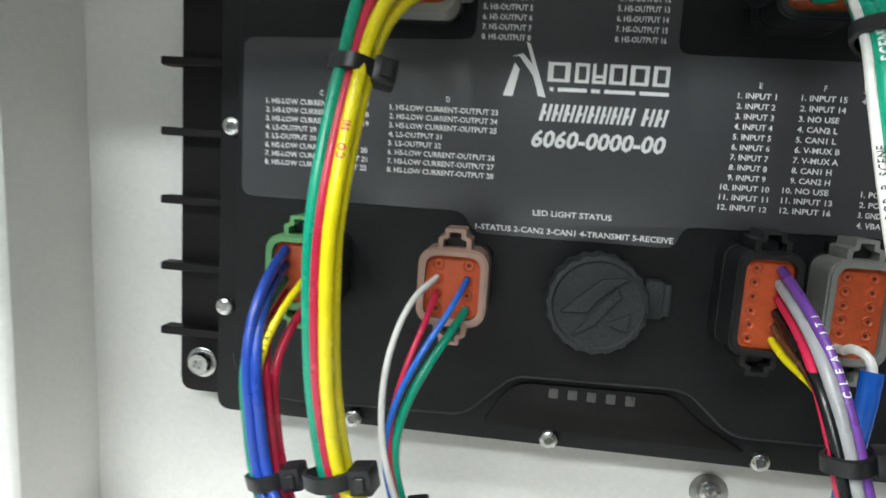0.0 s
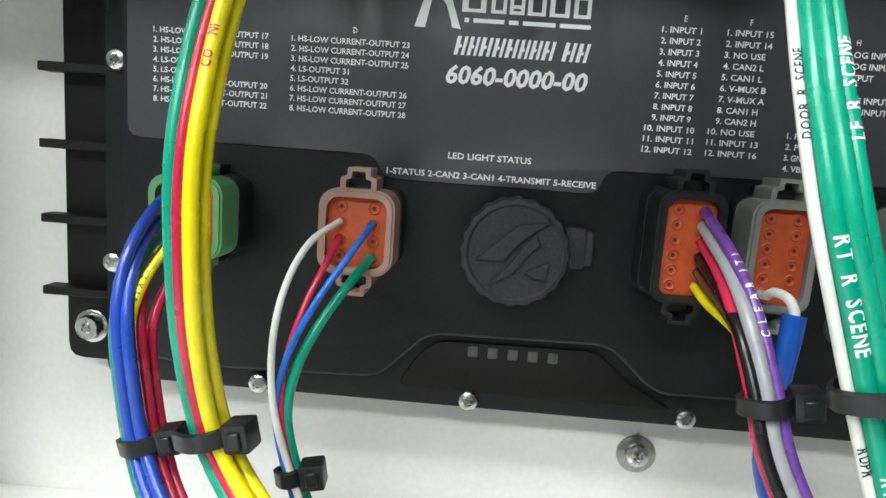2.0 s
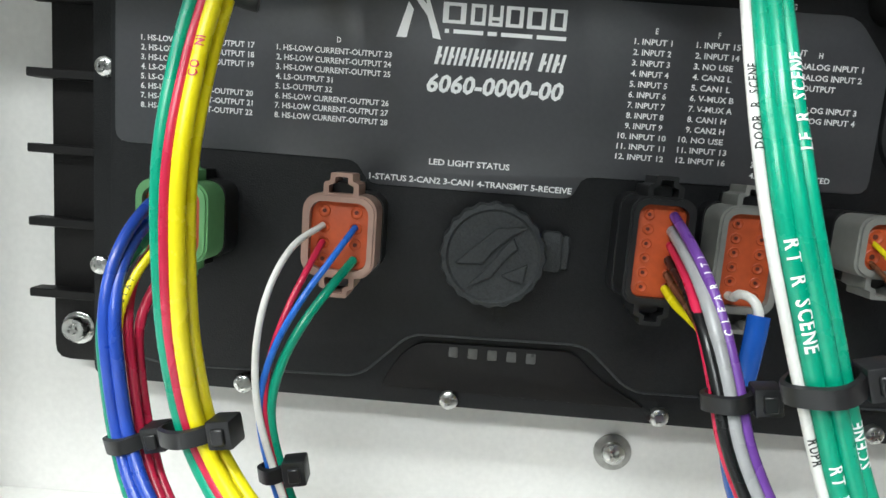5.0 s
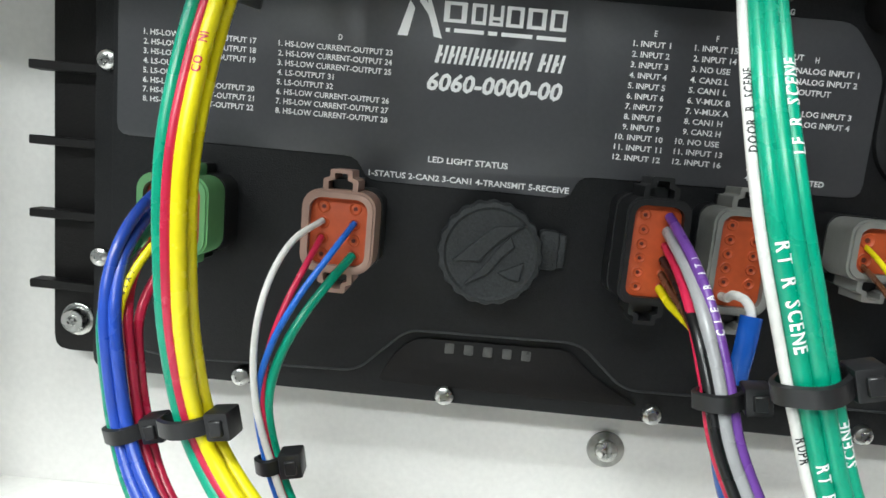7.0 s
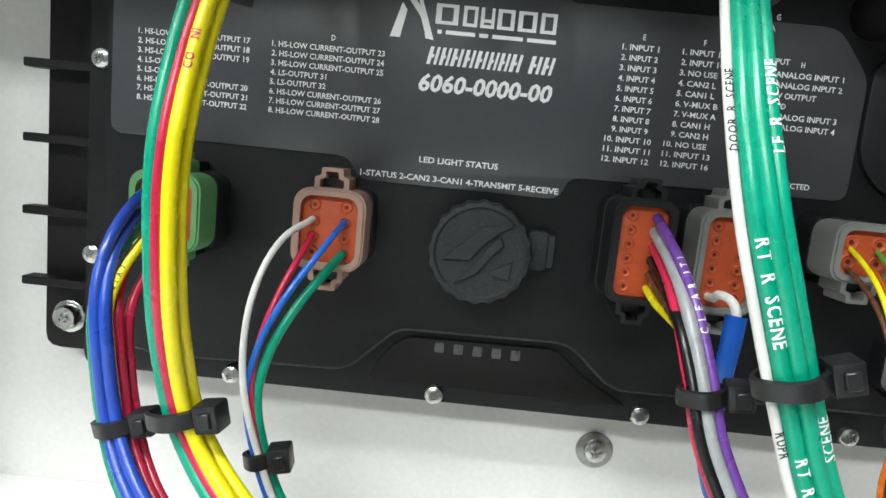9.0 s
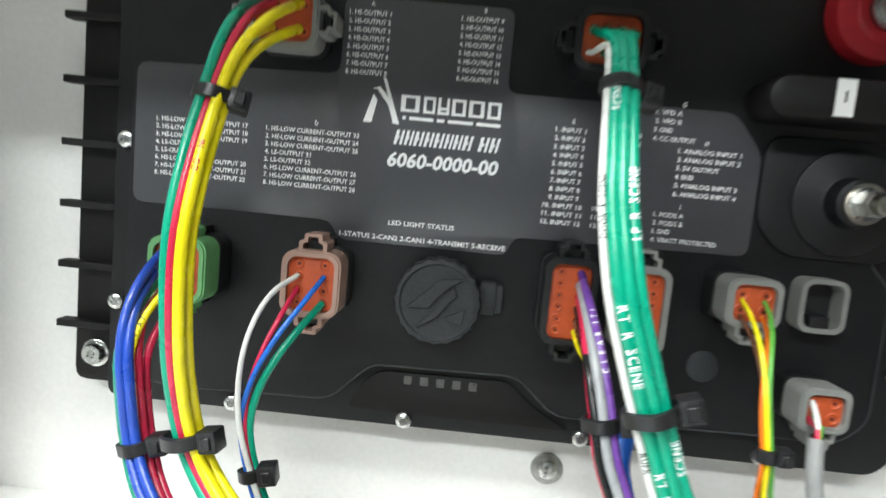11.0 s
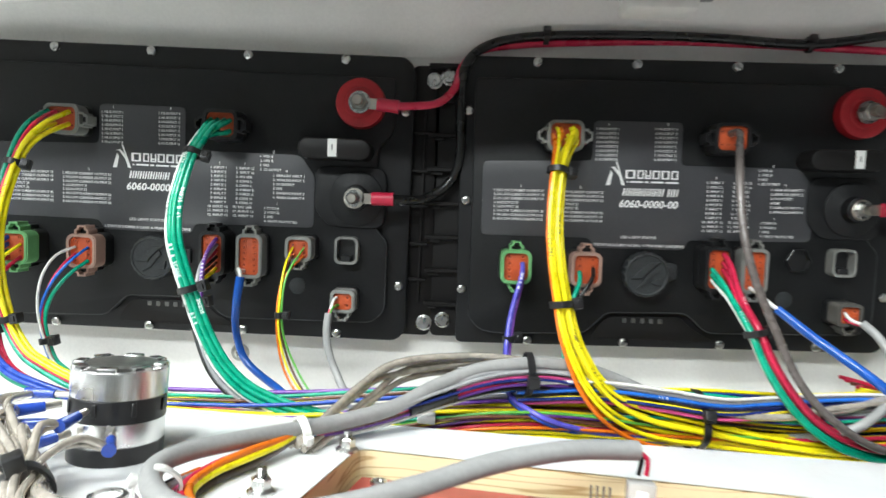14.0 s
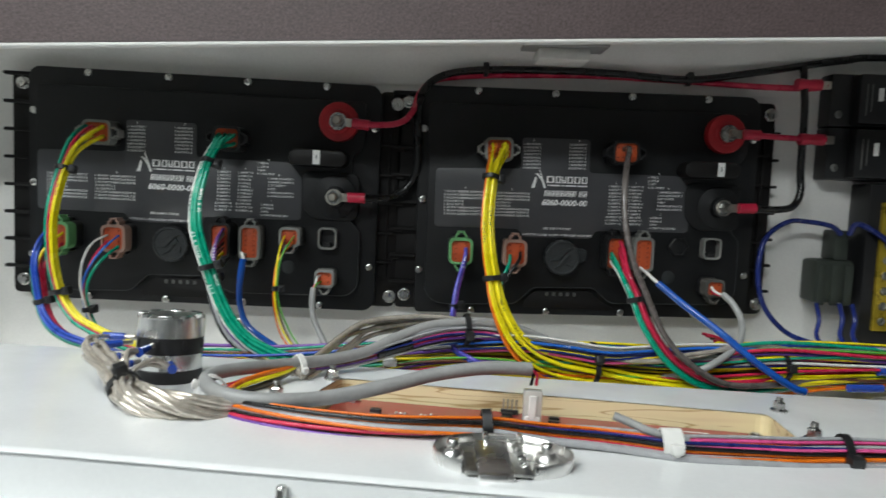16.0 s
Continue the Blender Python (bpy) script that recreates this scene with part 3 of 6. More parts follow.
    bm = bmesh.new()
    n = 96
    def rr(a, r):
        return r * (1 + 0.022 * math.cos(20 * a))
    rings = []
    for r, y, wav in ((0.0156, -0.005, 0), (0.0166, -0.006, 1), (0.0171, -0.0085, 1), (0.0171, -0.0165, 1), (0.0166, -0.0180, 1), (0.0152, -0.0185, 0), (0.0144, -0.0177, 0)):
        rings.append([bm.verts.new((cx + (rr(t, r) if wav else r) * math.cos(t), y, cz + (rr(t, r) if wav else r) * math.sin(t))) for t in (2 * math.pi * k / n for k in range(n))])
    for r0, r1 in zip(rings, rings[1:]):
        for k in range(n):
            bm.faces.new((r0[k], r0[(k + 1) % n], r1[(k + 1) % n], r1[k]))
    bm.faces.new(rings[-1])
    cap = part("sealing_cap", bm, DARK_GREY, mod, "dark grey knurled round sealing cap")
    bm = bmesh.new()
    for shape in ([(-0.0122, -0.0030), (-0.0060, 0.0030), (0.0010, 0.0092), (0.0105, 0.0102), (0.0052, 0.0066), (0.0000, 0.0015), (-0.0030, -0.0028)],
                  [(0.0022, 0.0020), (0.0062, 0.0066), (0.0078, 0.0030), (0.0040, -0.0010), (0.0000, -0.0068), (-0.0075, -0.0105), (-0.0025, -0.0048), (0.0006, -0.0006)],
                  [(0.0030, -0.0058), (0.0112, -0.0018), (0.0104, -0.0080), (0.0066, -0.0078)]):
        prism(bm, [(cx + x, cz + z) for x, z in shape], -0.0170, -0.0190, 0.0006)
    part("raised_emblem", bm, DARK_GREY, cap, smooth=False)
    bm = bmesh.new()
    prism(bm, rounded(0.1030, 0.1100, 0.0525, 0.0660, 0.0015, 3), -0.005, -0.0095, 0.0008)
    prism(bm, rounded(0.1095, 0.1125, 0.0535, 0.0650, 0.0010, 3), -0.005, -0.0085, 0.0006)
    part("cap_strap", bm, DARK_GREY, cap)
    # terminals
    bm = bmesh.new()
    lathe(bm, [(0.0190, 0.004), (0.0190, 0.0115), (0.0184, 0.0132), (0.0170, 0.0138), (0.0120, 0.0138), (0.0110, 0.0148), (0.0085, 0.0148), (0.0082, 0.0138), (0.0, 0.0138)], 48, Matrix.Translation((POS[0], 0, POS[1])))
    part("positive_insulator", bm, RED_RUBBER, mod, "round red rubber insulator")
    bm = bmesh.new()
    prism(bm, soften([(0.2085, 0.135), (0.2085, 0.100), (0.220, 0.088), (0.264, 0.088), (0.264, 0.135)], 0.010, 4), 0.0, -0.0070, 0.001)
    lathe(bm, [(0.0210, 0.0065), (0.0210, 0.0085), (0.0200, 0.0092), (0.0110, 0.0096), (0.0100, 0.0104), (0.0092, 0.0176), (0.0084, 0.0182), (0, 0.0182)], 40, Matrix.Translation((NEG[0], 0, NEG[1])))
    part("negative_boss", bm, BLACK, mod)
    bm = bmesh.new()
    prism(bm, rounded(0.1985, 0.2535, 0.1390, 0.1550, 0.0078, 6), -0.004, -0.0260, 0.0028)
    fuse = part("fuse_cover", bm, BLACK_DEEP, mod, "black rounded fuse cover with white sticker")
    bm = bmesh.new()
    box(bm, 0.2215, 0.2282, -0.02645, -0.0257, 0.1410, 0.1542)
    stick = part("sticker", bm, PAPER, fuse, "small white sticker", smooth=False)
    bm = bmesh.new()
    box(bm, 0.2245, 0.2253, -0.02665, -0.02640, 0.1460, 0.1500)
    part("sticker_mark", bm, INK_BLACK, stick, smooth=False)
    bm = bmesh.new()
    lathe(bm, [(0.0066, 0.0045), (0.0066, 0.0054), (0.0060, 0.0058), (0, 0.0058)], 28, Matrix.Translation((0.1969, 0, 0.0397)))
    part("vent_plug", bm, DARK_GREY, mod, "round dark grey vent plug")
    # open sockets in the cover
    bm = bmesh.new()
    frame_ring(bm, rounded(0.2268, 0.2448, 0.0598, 0.0810, 0.0045), rounded(0.2286, 0.2430, 0.0618, 0.0792, 0.0035), -0.004, -0.0145)
    socket = part("open_socket", bm, GREY_PL, mod, "empty grey plug socket")
    bm = bmesh.new()
    prism(bm, rounded(0.2276, 0.2433, 0.0614, 0.0796, 0.0035), -0.0045, -0.0056)
    box(bm, 0.2317, 0.2392, -0.0140, -0.0050, 0.0610, 0.0665, 0.0005, 1)
    part("socket_core", bm, BLACK_PL, socket)
    return mod


def connector(m, x, z, w, h, cols, rows, pitch_x, pitch_z, mat, front=-0.030, ears="tb", label="", used=(), turn=0.0, back=-0.0052):
    """A sealed plug seen from its wire side: housing, orange wire seal with pin holes, latch clips."""
    con = thing("wire_connector", m @ pose(x, 0, z, 0, turn, 0), label, "connector", "plugs in the control modules")
    t = 0.0024
    bm = bmesh.new()
    r = min(w, h) * 0.24
    mid = front + 0.0140
    hole = rounded(-w / 2 + t, w / 2 - t, -h / 2 + t, h / 2 - t, r * 0.7)
    frame_ring(bm, rounded(-w / 2, w / 2, -h / 2, h / 2, r), hole, mid, front + 0.0008)
    frame_ring(bm, rounded(-w / 2 + 0.0007, w / 2 - 0.0007, -h / 2 + 0.0007, h / 2 - 0.0007, r * 0.9), hole, front + 0.0008, front)
    part("housing", bm, mat, con)
    bm = bmesh.new()
    frame_ring(bm, rounded(-w / 2 - 0.0004, w / 2 + 0.0004, -h / 2 - 0.0004, h / 2 + 0.0004, r), hole, back, mid - 0.0004)
    part("socket_shroud", bm, BLACK_PL, con)
    sockets = [((c - (cols - 1) / 2) * pitch_x, (q - (rows - 1) / 2) * pitch_z) for c in range(cols) for q in range(rows)]
    rad = min(pitch_x, pitch_z) * 0.40
    bm = bmesh.new()
    prism(bm, rounded(-w / 2 + t, w / 2 - t, -h / 2 + t, h / 2 - t, r * 0.7), back - 0.01, front + 0.0022, 0.0004)
    for px, pz in sockets:
        lathe(bm, [(rad, -front - 0.0024), (rad, -front - 0.0019), (rad * 0.86, -front - 0.0017), (rad * 0.70, -front - 0.0021), (rad * 0.45, -front - 0.00225), (0, -front - 0.00225)], 14, Matrix.Translation((px, 0, pz)))
    seal = part("wire_seal", bm, ORANGE, con, "orange silicone wire seal")
    # no hole is cut: a dark disc paints each one's inner shade
    for px, pz in sockets:
        bm = bmesh.new()
        lathe(bm, [(rad * 0.34, -front - 0.0024), (rad * 0.34, -front - 0.00205), (0, -front - 0.00205)], 8, Matrix.Translation((px, 0, pz)))
        part("pin_hole", bm, HOLE, seal)
    for ch in ears:
        sgn = 1 if ch == "t" else -1
        bm = bmesh.new()  # one bent clip: two arms and a window at the top
        e = h / 2
        clip = soften([(-0.0054, sgn * (e - 0.0012)), (0.0054, sgn * (e - 0.0012)), (0.0054, sgn * (e + 0.0034)), (0.0034, sgn * (e + 0.0040)), (0.0034, sgn * (e + 0.0064)), (-0.0034, sgn * (e + 0.0064)), (-0.0034, sgn * (e + 0.0040)), (-0.0054, sgn * (e + 0.0034))], 0.0006, 2)
        slot = soften([(-0.0038, sgn * (e + 0.0002)), (0.0038, sgn * (e + 0.0002)), (0.0038, sgn * (e + 0.0026)), (0.0020, sgn * (e + 0.0032)), (0.0020, sgn * (e + 0.0052)), (-0.0020, sgn * (e + 0.0052)), (-0.0020, sgn * (e + 0.0032)), (-0.0038, sgn * (e + 0.0026))], 0.0004, 2)
        frame_ring(bm, clip, slot, front + 0.0130, front + 0.0012)
        part("latch", bm, mat, con)
        bm = bmesh.new()
        box(bm, -0.0036, 0.0036, front + 0.0060, back, *sorted((sgn * (e - 0.0004), sgn * (e + 0.0036))), 0.0003, 1)
        part("lock_wedge", bm, BLACK_PL, con)
    return con


mod1 = module()
mod2 = copy_thing(mod1, M2)
for child in mod2.children:
    if child.name.startswith("label"):
        child.location = (0.0055, 0, -0.001)
    if child.name.startswith("fuse_cover"):
        for sub in child.children:
            sub.location = (0.0085, 0, 0)
tagged(mod2, "black plastic control module with grey label near the fuse holders")
for k, m in enumerate((M1, M2)):
    connector(m, -0.0137, 0.0618, 0.0228, 0.0255, 2, 4, 0.0099, 0.0050, GREEN_PL, label="light green eight-way sealed wire connector")
    connector(m, 0.0384, 0.0614, 0.0228, 0.0258, 2, 4, 0.0099, 0.0050, TAN_PL, label="tan eight-way sealed wire connector")
    connector(m, 0.1364, 0.0642, 0.0198, 0.0335, 2, 6, 0.0078, 0.0045, BLACK_PL, front=-0.0275, label="black twelve-way sealed wire connector")
    connector(m, 0.1640, 0.0634, 0.0200, 0.0335, 2, 6, 0.0078, 0.0045, GREY_PL, front=-0.0255, label="grey twelve-way sealed wire connector")
    if k == 0:
        connector(m, 0.2026, 0.0712, 0.0200, 0.0186, 2, 2, 0.0085, 0.0060, GREY_PL, front=-0.0305, ears="b", label="grey four-way sealed wire connector")
    else:
        bm = bmesh.new()
        lathe(bm, [(0.0100, 0.0045), (0.0100, 0.0085), (0.0092, 0.0090), (0.0085, 0.0090), (0.0082, 0.0060), (0, 0.0060)], 6, Matrix.Translation((0.2047, 0, 0.0708)))
        part("blank_socket", bm, BLACK_PL, mod2, "unused black socket", smooth=False)
    connector(m, 0.2362, 0.0325, 0.0190, 0.0175, 2, 2, 0.0075, 0.0060, GREY_DARK_PL if k else GREY_PL, front=-0.0262, ears="b", label="small darker grey four-way sealed wire connector" if k else "small grey four-way sealed wire connector")
    connector(m, 0.0198, 0.1600, 0.0225, 0.0270, 2, 4, 0.0095, 0.0052, GREY_PL, front=-0.0245, turn=90, label="grey eight-way sealed wire connector turned sideways")
    connector(m, 0.1408, 0.1608, 0.0225, 0.0260, 2, 4, 0.0095, 0.0050, BLACK_PL, front=-0.0270, turn=90, label="black eight-way sealed wire connector turned sideways")
# ---- wiring ----
def P1(x, z, y=-0.024):
    return tuple(M1 @ Vector((x, y, z)))


def P2(x, z, y=-0.024):
    return tuple(M2 @ Vector((x, y, z)))


SLICED = {}


def sliced(ch):
    """A letter cut into level strips, so that it can bend round a wire."""
    if ch not in SLICED:
        vs, fs, w = glyph_mesh(ch, 0.03)
        bm = bmesh.new()
        made = [bm.verts.new((x, z, 0)) for x, z in vs]
        for f in fs:
            try:
                bm.faces.new([made[q] for q in f])
            except ValueError:
                pass
        for k in range(1, 8):
            bmesh.ops.bisect_plane(bm, geom=bm.verts[:] + bm.edges[:] + bm.faces[:], plane_co=(0, k / 8, 0), plane_no=(0, 1, 0))
        bm.verts.index_update()
        SLICED[ch] = ([(v.co.x, v.co.y) for v in bm.verts], [[v.index for v in f.verts] for f in bm.faces], w)
        bm.free()
    return SLICED[ch]


def lettering(bm, samples, radius, text, start, height, step=None, up=True):
    """Printed letters that wrap round a wire's front side, along its length."""
    fr = frames_along(samples)
    dist = [0.0]
    for a, b in zip(samples, samples[1:]):
        dist.append(dist[-1] + (b - a).length)
    at = start
    for ch in text:
        if ch == " ":
            at += height * 0.7
            continue
        vs, fs, w = sliced(ch)
        made = []
        for vx, vz in vs:
            along = at + (vx if not up else w - vx) * height * 0.8
            k = min(range(len(dist)), key=lambda q: abs(dist[q] - along))
            p, t, n, b = fr[k]
            front = Vector((0, -1, 0.25))
            front = (front - t * front.dot(t)).normalized()
            side = t.cross(front) if up else front.cross(t)
            ang = (vz - 0.5) * height / radius
            made.append(bm.verts.new(p + t * (along - dist[k]) + (side * math.sin(ang) + front * math.cos(ang)) * radius * 1.05))
        for f in fs:
            try:
                bm.faces.new([made[q] for q in f])
            except ValueError:
                pass
        at += (w + 0.22) * height * 0.8


def wire(parent, name, points, radius, mat, label="", sides=12, step=0.0028, text=None):
    samples = spline(points, step)
    bm = bmesh.new()
    tube(bm, samples, radius, sides)
    ob = part(name, bm, mat, parent, label)
    if text:
        bm = bmesh.new()
        for words, start, height, up in text[1]:
            lettering(bm, samples, radius, words, start, height, up=up)
        part("wire_marking", bm, text[0], ob, smooth=False, kind="stuff")
    return ob


def lanes(points, offsets, twist=0.0, wander=0.0, seed=0, spread=None):
    """Paths that run beside a bundle's middle line, each by its own offset (left, away)."""
    mid = spline(points, 0.008)
    fr = frames_along(mid)
    rnd = random.Random(seed)
    out = []
    for ox, oy in offsets:
        ph, ph2 = rnd.uniform(0, 6.28), rnd.uniform(0, 6.28)
        row = []
        for k, (p, t, n, b) in enumerate(fr):
            u = k / max(1, len(fr) - 1)
            a = twist * u
            s = spread(u) if spread else 1.0
            x, y = (ox * math.cos(a) - oy * math.sin(a)) * s, (ox * math.sin(a) + oy * math.cos(a)) * s
            x += wander * math.sin(9 * u + ph)
            y += wander * math.sin(7 * u + ph2)
            row.append(tuple(p + n * x + b * y))
        out.append(row[::2] + ([row[-1]] if len(row) % 2 == 0 else []))
    return out


def bundle(label, points, wires, pins=None, twist=0.0, wander=0.0004, seed=0, texts=None, spread=None, group="wire bundles", merge=0.030, tight=1.0, kick=None):
    """A bundle of wires: wires are (colour, radius, left, away); pins are the places where they enter their plug."""
    top = thing("wire_bundle", None, label, "wire bundle", group)
    for k, (row, (col, r, ox, oy)) in enumerate(zip(lanes(points, [(w[2] * tight, w[3]) for w in wires], twist, wander, seed, spread), wires)):
        if pins:
            # leave the pin straight, then bend smoothly into the bundle
            p, away, j = Vector(pins[k % len(pins)]), 0.0, 0
            while j < len(row) - 2 and away < merge:
                away += (Vector(row[j + 1]) - Vector(row[j])).length
                j += 1
            end = Vector(row[j])
            way = (Vector(row[j + 1]) - end).normalized()
            reach = (end - p).length * 0.42
            c1, c2 = p + (Vector((0, -0.94, -0.34)) + Vector((kick or {}).get(k, (0, 0, 0)))) * reach, end - way * reach
            bend = []
            for q in range(5):
                u = q / 5
                bend.append(tuple(p * (1 - u) ** 3 + c1 * (3 * u * (1 - u) ** 2) + c2 * (3 * u * u * (1 - u)) + end * u ** 3))
            row = bend + row[j:]
        wire(top, col + "_wire", row, r, WIRE[col], sides=10 if len(wires) > 20 else 14, text=(texts or {}).get(k))
    return top


def cable_tie(centre, axis, rx, ry, head=0.0, mat=NYLON, label="black nylon cable tie round a wire bundle", width=0.0046, tail=0.004, hs=1.0):
    """A strap round a bundle that runs along axis; head: the angle at which its lock sits, 0 towards the viewer's right."""
    t = Vector(axis).normalized()
    n = Vector((0, -1, 0)).cross(t)
    n = n.normalized() if n.length > 1e-3 else Vector((1, 0, 0))
    if n.x < 0:
        n = -n
    b = n.cross(t)
    if b.y > 0:
        b = -b
    basis = Matrix((n, b, n.cross(b))).transposed().to_4x4()  # x: right, y: towards the viewer, z: along
    tie = thing("cable_tie", Matrix.Translation(centre) @ basis, label, "cable tie", "cable ties")
    bm = bmesh.new()
    rings = []
    count = 28
    for k in range(count):
        a = 2 * math.pi * k / count
        c, s = math.cos(a), math.sin(a)
        flat = 1 + 0.05 * math.cos(4 * a)
        rings.append([bm.verts.new(((rx + d) * c * flat, (ry + d) * s * flat, w)) for d, w in ((0, -width / 2), (0.0011, -width / 2 + 0.0003), (0.0011, width / 2 - 0.0003), (0, width / 2))])
    for k in range(count):
        for j in range(4):
            bm.faces.new((rings[k][j], rings[(k + 1) % count][j], rings[(k + 1) % count][(j + 1) % 4], rings[k][(j + 1) % 4]))
    part("strap", bm, mat, tie)
    bm = bmesh.new()
    a = radians(head)
    hm = Matrix.Translation(((rx + 0.0030 * hs) * math.cos(a), (ry + 0.0030 * hs) * math.sin(a), 0)) @ Matrix.Rotation(a, 4, "Z")
    box(bm, -0.0030 * hs, 0.0034 * hs, -0.0030 * hs, 0.0036 * hs, -0.0036 * hs, 0.0036 * hs, 0.0007, 2, hm)
    box(bm, -0.0012 * hs, 0.0020 * hs, 0.0034 * hs, 0.0034 * hs + tail * 0.3, -0.0020 * hs, 0.0020 * hs, 0.0003, 1, hm)
    part("tie_head", bm, mat, tie)
    return tie


# first module: plug A, green, red and yellow leads
YB = [(0.0200, -0.044, 0.1600), (0.0155, -0.056, 0.1460), (0.0128, -0.0640, 0.1290), (0.0108, -0.0725, 0.1080), (0.0094, -0.0785, 0.0850), (0.0096, -0.0800, 0.0620), (0.0108, -0.0790, 0.0400),
      (0.0150, -0.0765, 0.0170), (0.0300, -0.0830, 0.0000), (0.0620, -0.0900, -0.0150), (0.0950, -0.0930, -0.0250), (0.1500, -0.0950, -0.0330)]
bundle("bundle of green, red and yellow leads from a grey plug", YB,
       [("green", 0.00180, 0.0030, -0.0006), ("red", 0.0015, 0.0006, -0.0006), ("yellow", 0.00185, -0.0020, -0.0014), ("yellow", 0.0018, -0.0036, 0.0016), ("yellow", 0.0014, 0.0002, 0.0034)],
       [P1(0.0105, 0.1650), P1(0.0160, 0.1650), P1(0.0260, 0.1650), P1(0.0260, 0.1560), P1(0.0160, 0.1560)], seed=1, tight=0.95,
       texts={2: (WIRE["crimson"], [("IN  OC", 0.078, 0.0022, True)])})
cable_tie((0.0122, -0.0640, 0.1280), (0.12, 0.30, 1), 0.0052, 0.0036, -18)
cable_tie((0.0125, -0.0770, 0.0205), (-0.18, 0, 1), 0.0062, 0.0040, 8)

# first module: green plug C
BB = [(-0.0150, -0.0440, 0.0560), (-0.0162, -0.0520, 0.0440), (-0.0162, -0.0580, 0.0300), (-0.0132, -0.0590, 0.0110), (-0.0050, -0.0660, -0.0020), (0.0150, -0.0780, -0.0150), (0.0470, -0.0870, -0.0230), (0.0950, -0.0920, -0.0340), (0.1500, -0.0950, -0.0400)]
bundle("bundle of blue, red and green leads from a green plug", BB,
       [("blue", 0.0017, 0.0024, -0.0014), ("blue", 0.0017, -0.0016, -0.0018), ("teal", 0.0015, 0.0050, 0.0004), ("yellow", 0.0012, 0.0006, 0.0004), ("red", 0.0014, -0.0026, 0.0030), ("red", 0.0014, -0.0036, 0.0056)],
       [P1(-0.0187, 0.0695, -0.027), P1(-0.0187, 0.0643, -0.027), P1(-0.0187, 0.0593, -0.027), P1(-0.0090, 0.0643, -0.027), P1(-0.0187, 0.0545, -0.027), P1(-0.0090, 0.0545, -0.027)], seed=2,
       texts={3: (INK_BLACK, [("7 A 1 6", 0.03, 0.0015, True)])}, merge=0.022, tight=0.75)
cable_tie((-0.0122, -0.0595, 0.0085), (-0.25, 0, 1), 0.0056, 0.0040, 5)

# first module: tan plug D
WB = [(0.0290, -0.0440, 0.0560), (0.0255, -0.0530, 0.0430), (0.0245, -0.0570, 0.0240), (0.0270, -0.0580, 0.0030), (0.0340, -0.0610, -0.0110), (0.0540, -0.0740, -0.0170), (0.0900, -0.0880, -0.0280), (0.1500, -0.0940, -0.0360)]
bundle("bundle of thin white, blue, red and green leads", WB,
       [("white", 0.0010, -0.0004, -0.0014), ("brightblue", 0.0010, 0.0014, 0.0004), ("crimson", 0.0010, -0.0004, 0.0006), ("green", 0.0014, -0.0016, 0.0016)],
       [P1(0.0334, 0.0645, -0.0285), P1(0.0433, 0.0645, -0.0285), P1(0.0334, 0.0593, -0.0285), P1(0.0433, 0.0543, -0.0285)], seed=3, wander=0.0002, merge=0.040, kick={0: (-0.32, 0, 0.25), 1: (-0.1, 0, 0), 3: (-0.2, 0, 0)})
cable_tie((0.0272, -0.0580, 0.0015), (-0.15, 0, 1), 0.0030, 0.0026, -5)

# first module: plug B, green bundle with printed names
GB = [(0.1412, -0.0390, 0.1590), (0.1398, -0.0530, 0.1500), (0.1378, -0.0680, 0.1360), (0.1362, -0.0820, 0.1130), (0.1366, -0.0915, 0.0920), (0.1405, -0.0955, 0.0720), (0.1472, -0.0955, 0.0520), (0.1556, -0.0955, 0.0270), (0.1712, -0.0975, -0.0010),
      (0.1950, -0.0985, -0.0200), (0.2400, -0.0990, -0.0330), (0.3200, -0.0940, -0.0400), (0.4000, -0.0900, -0.0420)]
bundle("thick bundle of green leads and one white, with printed names", GB,
       [("white", 0.0011, 0.0056, -0.0006), ("green", 0.0018, 0.0028, -0.0016), ("green", 0.0018, -0.0008, -0.0022), ("green", 0.0018, -0.0043, -0.0014), ("green", 0.0018, 0.0016, 0.0018), ("green", 0.0018, -0.0022, 0.0018), ("green", 0.0018, -0.0002, 0.0046)],
       [P1(0.1330, 0.1560, -0.0255), P1(0.1340, 0.1640, -0.0255), P1(0.1390, 0.1640, -0.0255), P1(0.1440, 0.1640, -0.0255), P1(0.1390, 0.1560, -0.0255), P1(0.1480, 0.1640, -0.0255), P1(0.1480, 0.1560, -0.0255)], seed=4, merge=0.016, wander=0.0003, tight=0.92, spread=lambda u: 0.78 + 0.22 * min(1.0, max(0.0, u - 0.05) / 0.18),
       texts={0: (INK_BLACK, [("ENECS R ROOD", 0.080, 0.0019, True), ("RUPR", 0.157, 0.0019, False), ("ENECS", 0.185, 0.0018, True)]),
              1: (INK, [("ENECS", 0.052, 0.0027, True), ("RT R SCENE", 0.119, 0.0029, False), ("RT R", 0.165, 0.0027, False)]),
              3: (INK, [("ENECS R FL", 0.080, 0.0029, True), ("ENECS", 0.155, 0.0027, True)])})
cable_tie((0.1381, -0.0660, 0.1375), (0.15, 0.55, 1), 0.0056, 0.0046, -12)
cable_tie((0.1484, -0.0955, 0.0488), (-0.28, 0, 1), 0.0066, 0.0056, 6)

